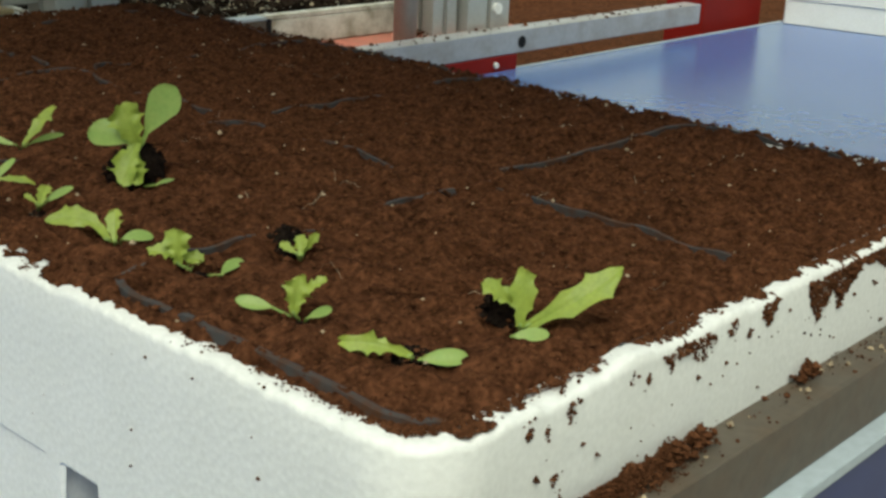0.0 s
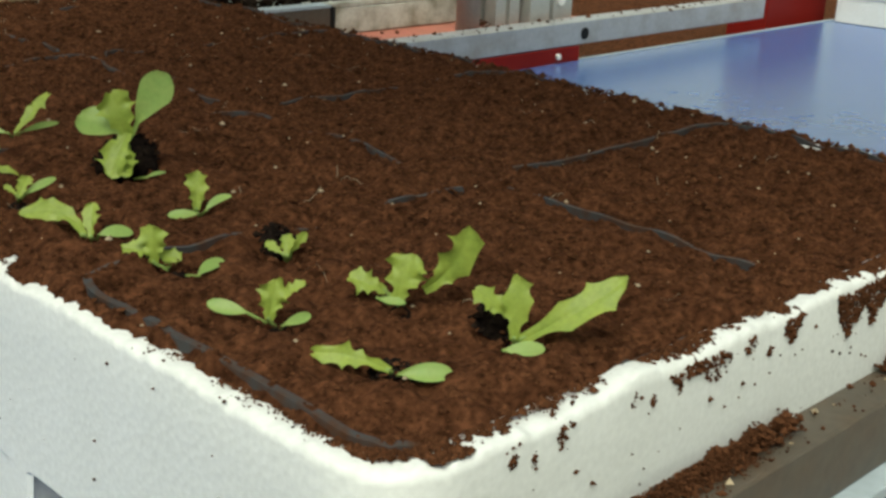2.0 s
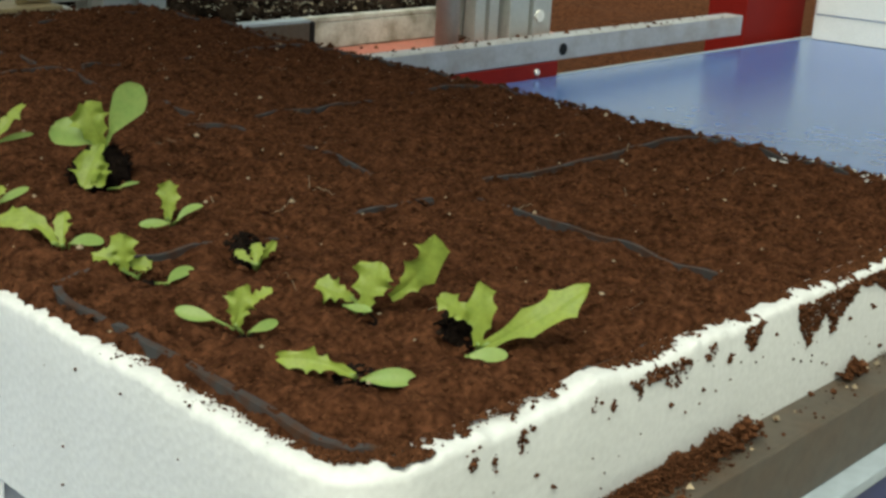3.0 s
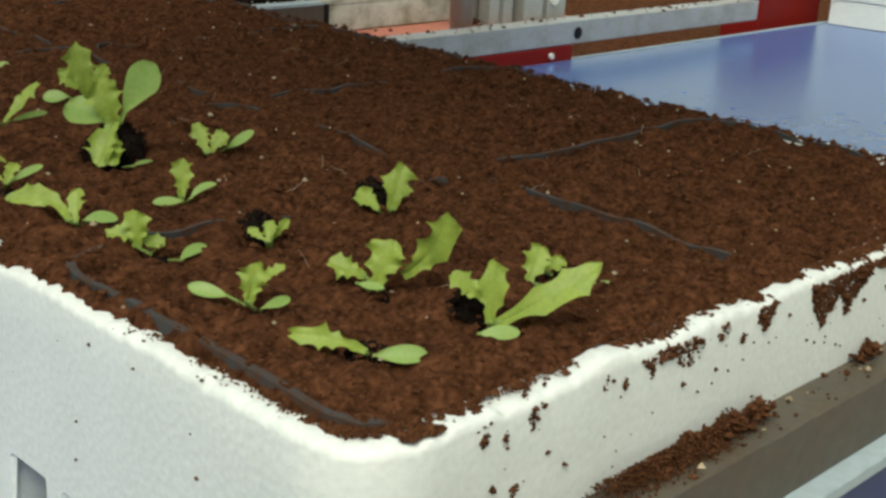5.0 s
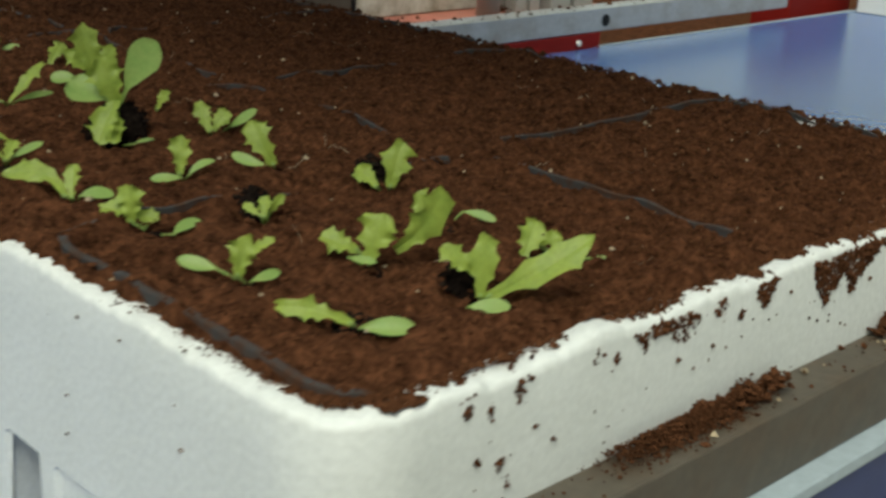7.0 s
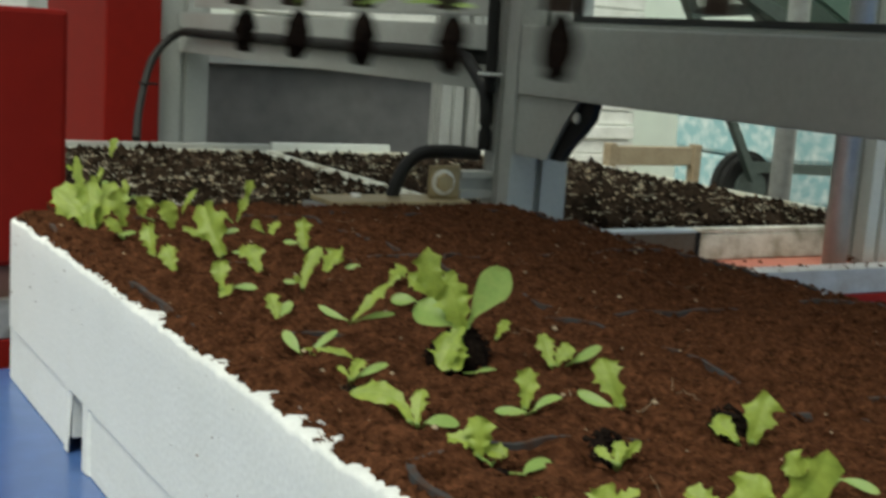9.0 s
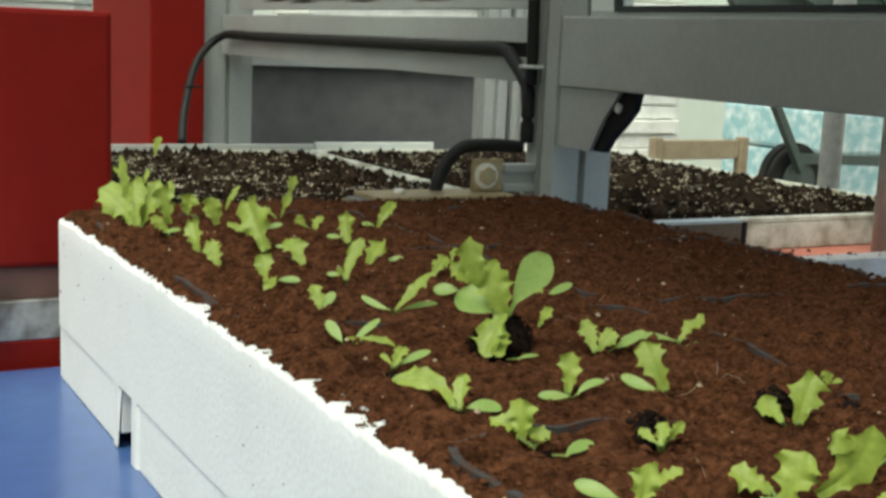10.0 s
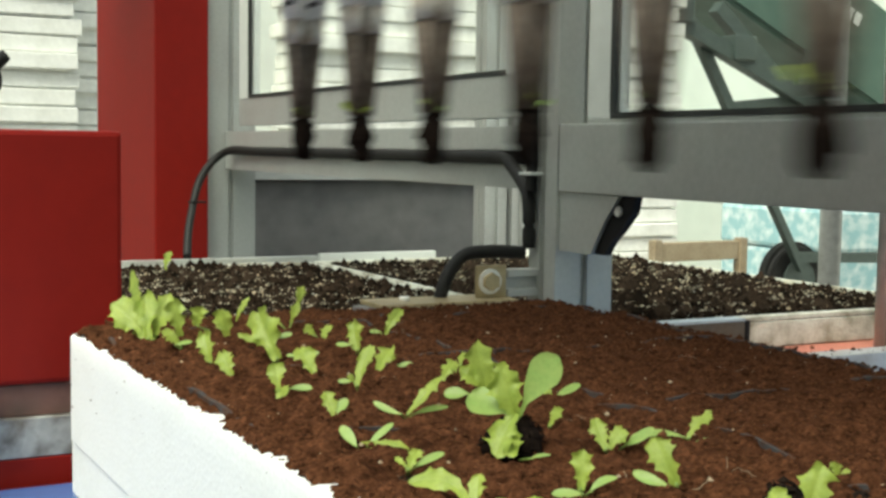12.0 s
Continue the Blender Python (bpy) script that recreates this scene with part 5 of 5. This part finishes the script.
    bmesh.ops.create_cone(bm, cap_ends=True, segments=32, radius1=0.17, radius2=0.17, depth=0.09, matrix=Matrix.Translation((3.73, 4.0, -0.30)) @ Matrix.Rotation(radians(90), 4, "X"))
    bmesh.ops.bevel(bm, geom=[x for x in bm.edges if abs(x.calc_face_angle(0)) > 1], offset=0.025, segments=3, affect="EDGES")
    wheel = part("wheel", bm, RUBBER, e, "black rubber wheel")
    part("rim", tube(bmesh.new(), (3.73, 3.95, -0.30), (3.73, 3.938, -0.30), 0.09, seg=24), DKGREEN, wheel, "dark green rim")
    beam_between("leg", (3.048, 3.9, 0.788), (3.31, 3.9, 0.37), 0.042, DKGREEN)
    beam_between("leg", (3.31, 3.9, 0.37), (3.70, 3.9, -0.25), 0.034, DKGREEN)
    beam_between("main_beam", (2.66, 3.86, 0.897), (4.30, 3.86, 0.209), 0.060, DKGREEN, "dark sloping main beam")
    beam_between("brace", (3.22, 3.95, 0.86), (3.93, 3.95, 0.27), 0.055, DKGREEN)
    beam_between("cross_bar", (3.273, 3.9, 0.445), (3.70, 3.9, 0.490), 0.045, DKGREEN)
    beam_between("cross_bar", (3.273, 3.92, 0.375), (3.98, 3.92, 0.375), 0.050, DKGREEN)
    for x, z in ((2.951, 0.79), (3.275, 0.655)):
        part("clamp", boxed(x - 0.06, x + 0.05, 3.81, 3.91, z - 0.02, z + 0.08, bevel=0.006), DKGREEN, e)
    beam_between("strut", (3.715, 3.95, 0.54), (3.76, 3.95, 0.70), 0.035, DKGREEN)
    for z in (-0.20, -0.395):
        beam_between("axle_beam", (3.69, 3.95, z + 0.004), (4.75, 3.95, z - 0.03), 0.045, DKGREEN)
    bm = bmesh.new()
    d = Vector((0.764, 0, -0.36)).normalized()
    up = Vector((-d.z, 0, d.x))
    a, b = Vector((3.404, 4.0, 0.862)) - d * 0.25, Vector((4.168, 4.0, 0.502)) + d * 0.9
    low = [bm.verts.new(v) for v in (a, b, b + up * 0.42, a + up * 0.42)]
    high = [bm.verts.new(v.co + Vector((0, 0.4, 0))) for v in low]
    bm.faces.new(low[::-1])
    bm.faces.new(high)
    for k in range(4):
        bm.faces.new((low[k], low[(k + 1) % 4], high[(k + 1) % 4], high[k]))
    bmesh.ops.bevel(bm, geom=list(bm.edges), offset=0.02, segments=2, affect="EDGES")
    trough = part("trough", bm, GREEN, e, "green sheet metal trough")
    bm = bmesh.new()
    for k in range(9):
        c = Vector((3.667, 3.988, 1.053)) + d * (0.055 * k)
        m = Matrix((d * 0.034, Vector((0, 0.006, 0)), up * 0.055)).transposed().to_4x4()
        bmesh.ops.create_cube(bm, size=1, matrix=Matrix.Translation(c) @ m)
    part("lettering", bm, WHITE, trough, "row of worn white letter bars")



build_setting()
build_plug_trays()
tray = build_tray()

# seedlings: when each was planted (None: before the clip begins)
ROW_X = (0.0425, HEAD_X - STEP, HEAD_X, HEAD_X + STEP)
FIRST, PERIOD = 0.48, 2.95
SEEDLINGS = []
for row, k, x, y, up, spec in PLANTS:
    when = None
    if row == 1 and k % 2 == 1:
        when = FIRST
    if row == 2:
        when = FIRST + PERIOD * (1 if k % 2 == 0 else 2)
    if row == 3:
        when = FIRST + PERIOD * 3
    SEEDLINGS.append((x - ROW_X[row], x, y, when, k // 2, spec, up, 100 + row * 20 + k))
    PLANTED.append((x, y, 1.0 if when is None else 0.3))
soil = build_soil()
build_rail_crumbs()
seedlings = []
for off, x, y, when, k, spec, up, seed in SEEDLINGS:
    s = build_seedling(spec, up, seed)
    tagged(s, "yellow-green lettuce seedling planted in brown peat", "seedling", "lettuce seedlings")
    seedlings.append((s, off, x, y, when, k))
for k in range(6):
    r = np.random.default_rng(300 + k)
    s = build_seedling(random_spec(r), 0.0035, 300 + k)
    tagged(s, "lettuce seedling with a dark root plug held by a gripper", "seedling", "lettuce seedlings")
    seedlings.append((s, 0.0, HEAD_X, ROW_B + PITCH * k, FIRST + PERIOD * 4, k))
head, fingers = build_head()
build_far_things()

next_tray = copy_thing(tray, pose(1.58, 0.018, 0))
next_soil = copy_thing(soil, pose(1.58, 0.018, 0))


# ---- motion ----
def belt_shift(t):
    """How far the tray lies before its middle stop."""
    for a, s in ((1.03, STEP), (6.89, 0.0)):
        if t < a:
            return s
        if t < a + 0.35:
            u = (t - a) / 0.35
            return s - STEP * u * u * (3 - 2 * u)
    return -STEP


CYCLE = ((-0.20, "p", 0.258), (-0.14, "p", 0.195), (-0.07, "p", 0.150), (0.0, "p", TIP0), (0.25, "p", TIP0), (0.33, "p", 0.148), (0.46, "p", 0.268), (0.55, "p", 0.272),
         (0.70, 0.25, 0.272), (0.95, 0.85, 0.276), (1.08, 1.0, 0.276), (1.24, 1.0, 0.255), (1.36, 1.0, 0.140), (1.45, 1.0, 0.079), (1.80, 1.0, 0.079), (1.90, 1.0, 0.108),
         (2.05, 1.0, 0.255), (2.20, 1.0, 0.272), (2.37, -0.73, 0.272), (2.57, -0.29, 0.272), (2.67, -0.098, 0.271))


def head_keys():
    """Rows of seconds, the first gripper's y and the height of the finger tips."""
    keys = []
    for i in range(-1, 5):
        p = FIRST + PERIOD * i
        here, there = (ROW_B, ROW_A) if i % 2 == 0 else (ROW_A, ROW_B)
        for dt, y, z in CYCLE:
            if y == "p":
                yy = here
            elif y >= 0:
                yy = here + (PICK_Y - here) * y
            else:
                yy = there + (PICK_Y - there) * -y
            keys.append((p + dt, yy, z))
    return keys


HEAD_ROWS = head_keys()


def head_at(t):
    times = [k[0] for k in HEAD_ROWS]
    return float(np.interp(t, times, [k[1] for k in HEAD_ROWS])), float(np.interp(t, times, [k[2] for k in HEAD_ROWS]))


def motions():
    stops = [0.0, 1.03, 1.10, 1.20, 1.30, 1.38, 6.89, 6.96, 7.06, 7.16, 7.24, 12.0]
    for ob, x, y in ((tray, 0, 0), (soil, 0, 0), (next_tray, 1.58, 0.018), (next_soil, 1.58, 0.018)):
        walk(ob, [(t, pose(x + belt_shift(t), y, 0)) for t in stops])
    times = sorted({0.0, 12.0} | {round(k[0], 3) for k in HEAD_ROWS if 0 < k[0] < 12})
    walk(head, [(t, pose(HEAD_X, *head_at(t))) for t in times])
    # fingers open after planting and close on the next plugs
    for ob, o, axis in fingers:
        rows = [(0.0, 0)]
        for i in range(-1, 5):
            p = FIRST + PERIOD * i
            rows += [(p + dt, a) for dt, a in ((0.10, 0), (0.20, -3.6), (0.40, -4.4), (1.60, -4.6), (1.74, 0)) if 0 < p + dt < 12]
        rows.append((12.0, rows[-1][1]))
        walk(ob, [(t, Matrix.Translation(o) @ Matrix.Rotation(radians(a), 4, axis)) for t, a in rows])
    for s, off, x, y, when, k in seedlings:
        if when is None:
            rows = [(t, pose(x + belt_shift(t), y, TOP)) for t in stops]
        else:
            slot = min((ROW_A, ROW_B), key=lambda s0: abs(y - s0 - k * PITCH)) + k * PITCH
            lift = when - PERIOD + 1.80
            rows = []
            if lift > 0:
                rows = [(0.0, pose(HEAD_X + off, PICK_Y + k * PITCH + (y - slot), 0.079)), (lift, pose(HEAD_X + off, PICK_Y + k * PITCH + (y - slot), 0.079))]
            else:
                yy, zz = head_at(0)
                rows = [(0.0, pose(HEAD_X + off, yy + k * PITCH + (y - slot), zz))]
            for t in times:
                if max(lift, 0) < t < min(when, 12.0):
                    yy, zz = head_at(t)
                    rows.append((t, pose(HEAD_X + off, yy + k * PITCH + (y - slot), zz)))
            if when < 12:
                rows.append((when, pose(HEAD_X + off, y, TOP)))
                rows += [(t, pose(HEAD_X + off + belt_shift(t) - belt_shift(when), y, TOP)) for t in stops if t > when]
            else:
                yy, zz = head_at(12.0)
                rows.append((12.0, pose(HEAD_X + off, yy + k * PITCH + (y - slot), zz)))
        walk(s, rows)


motions()
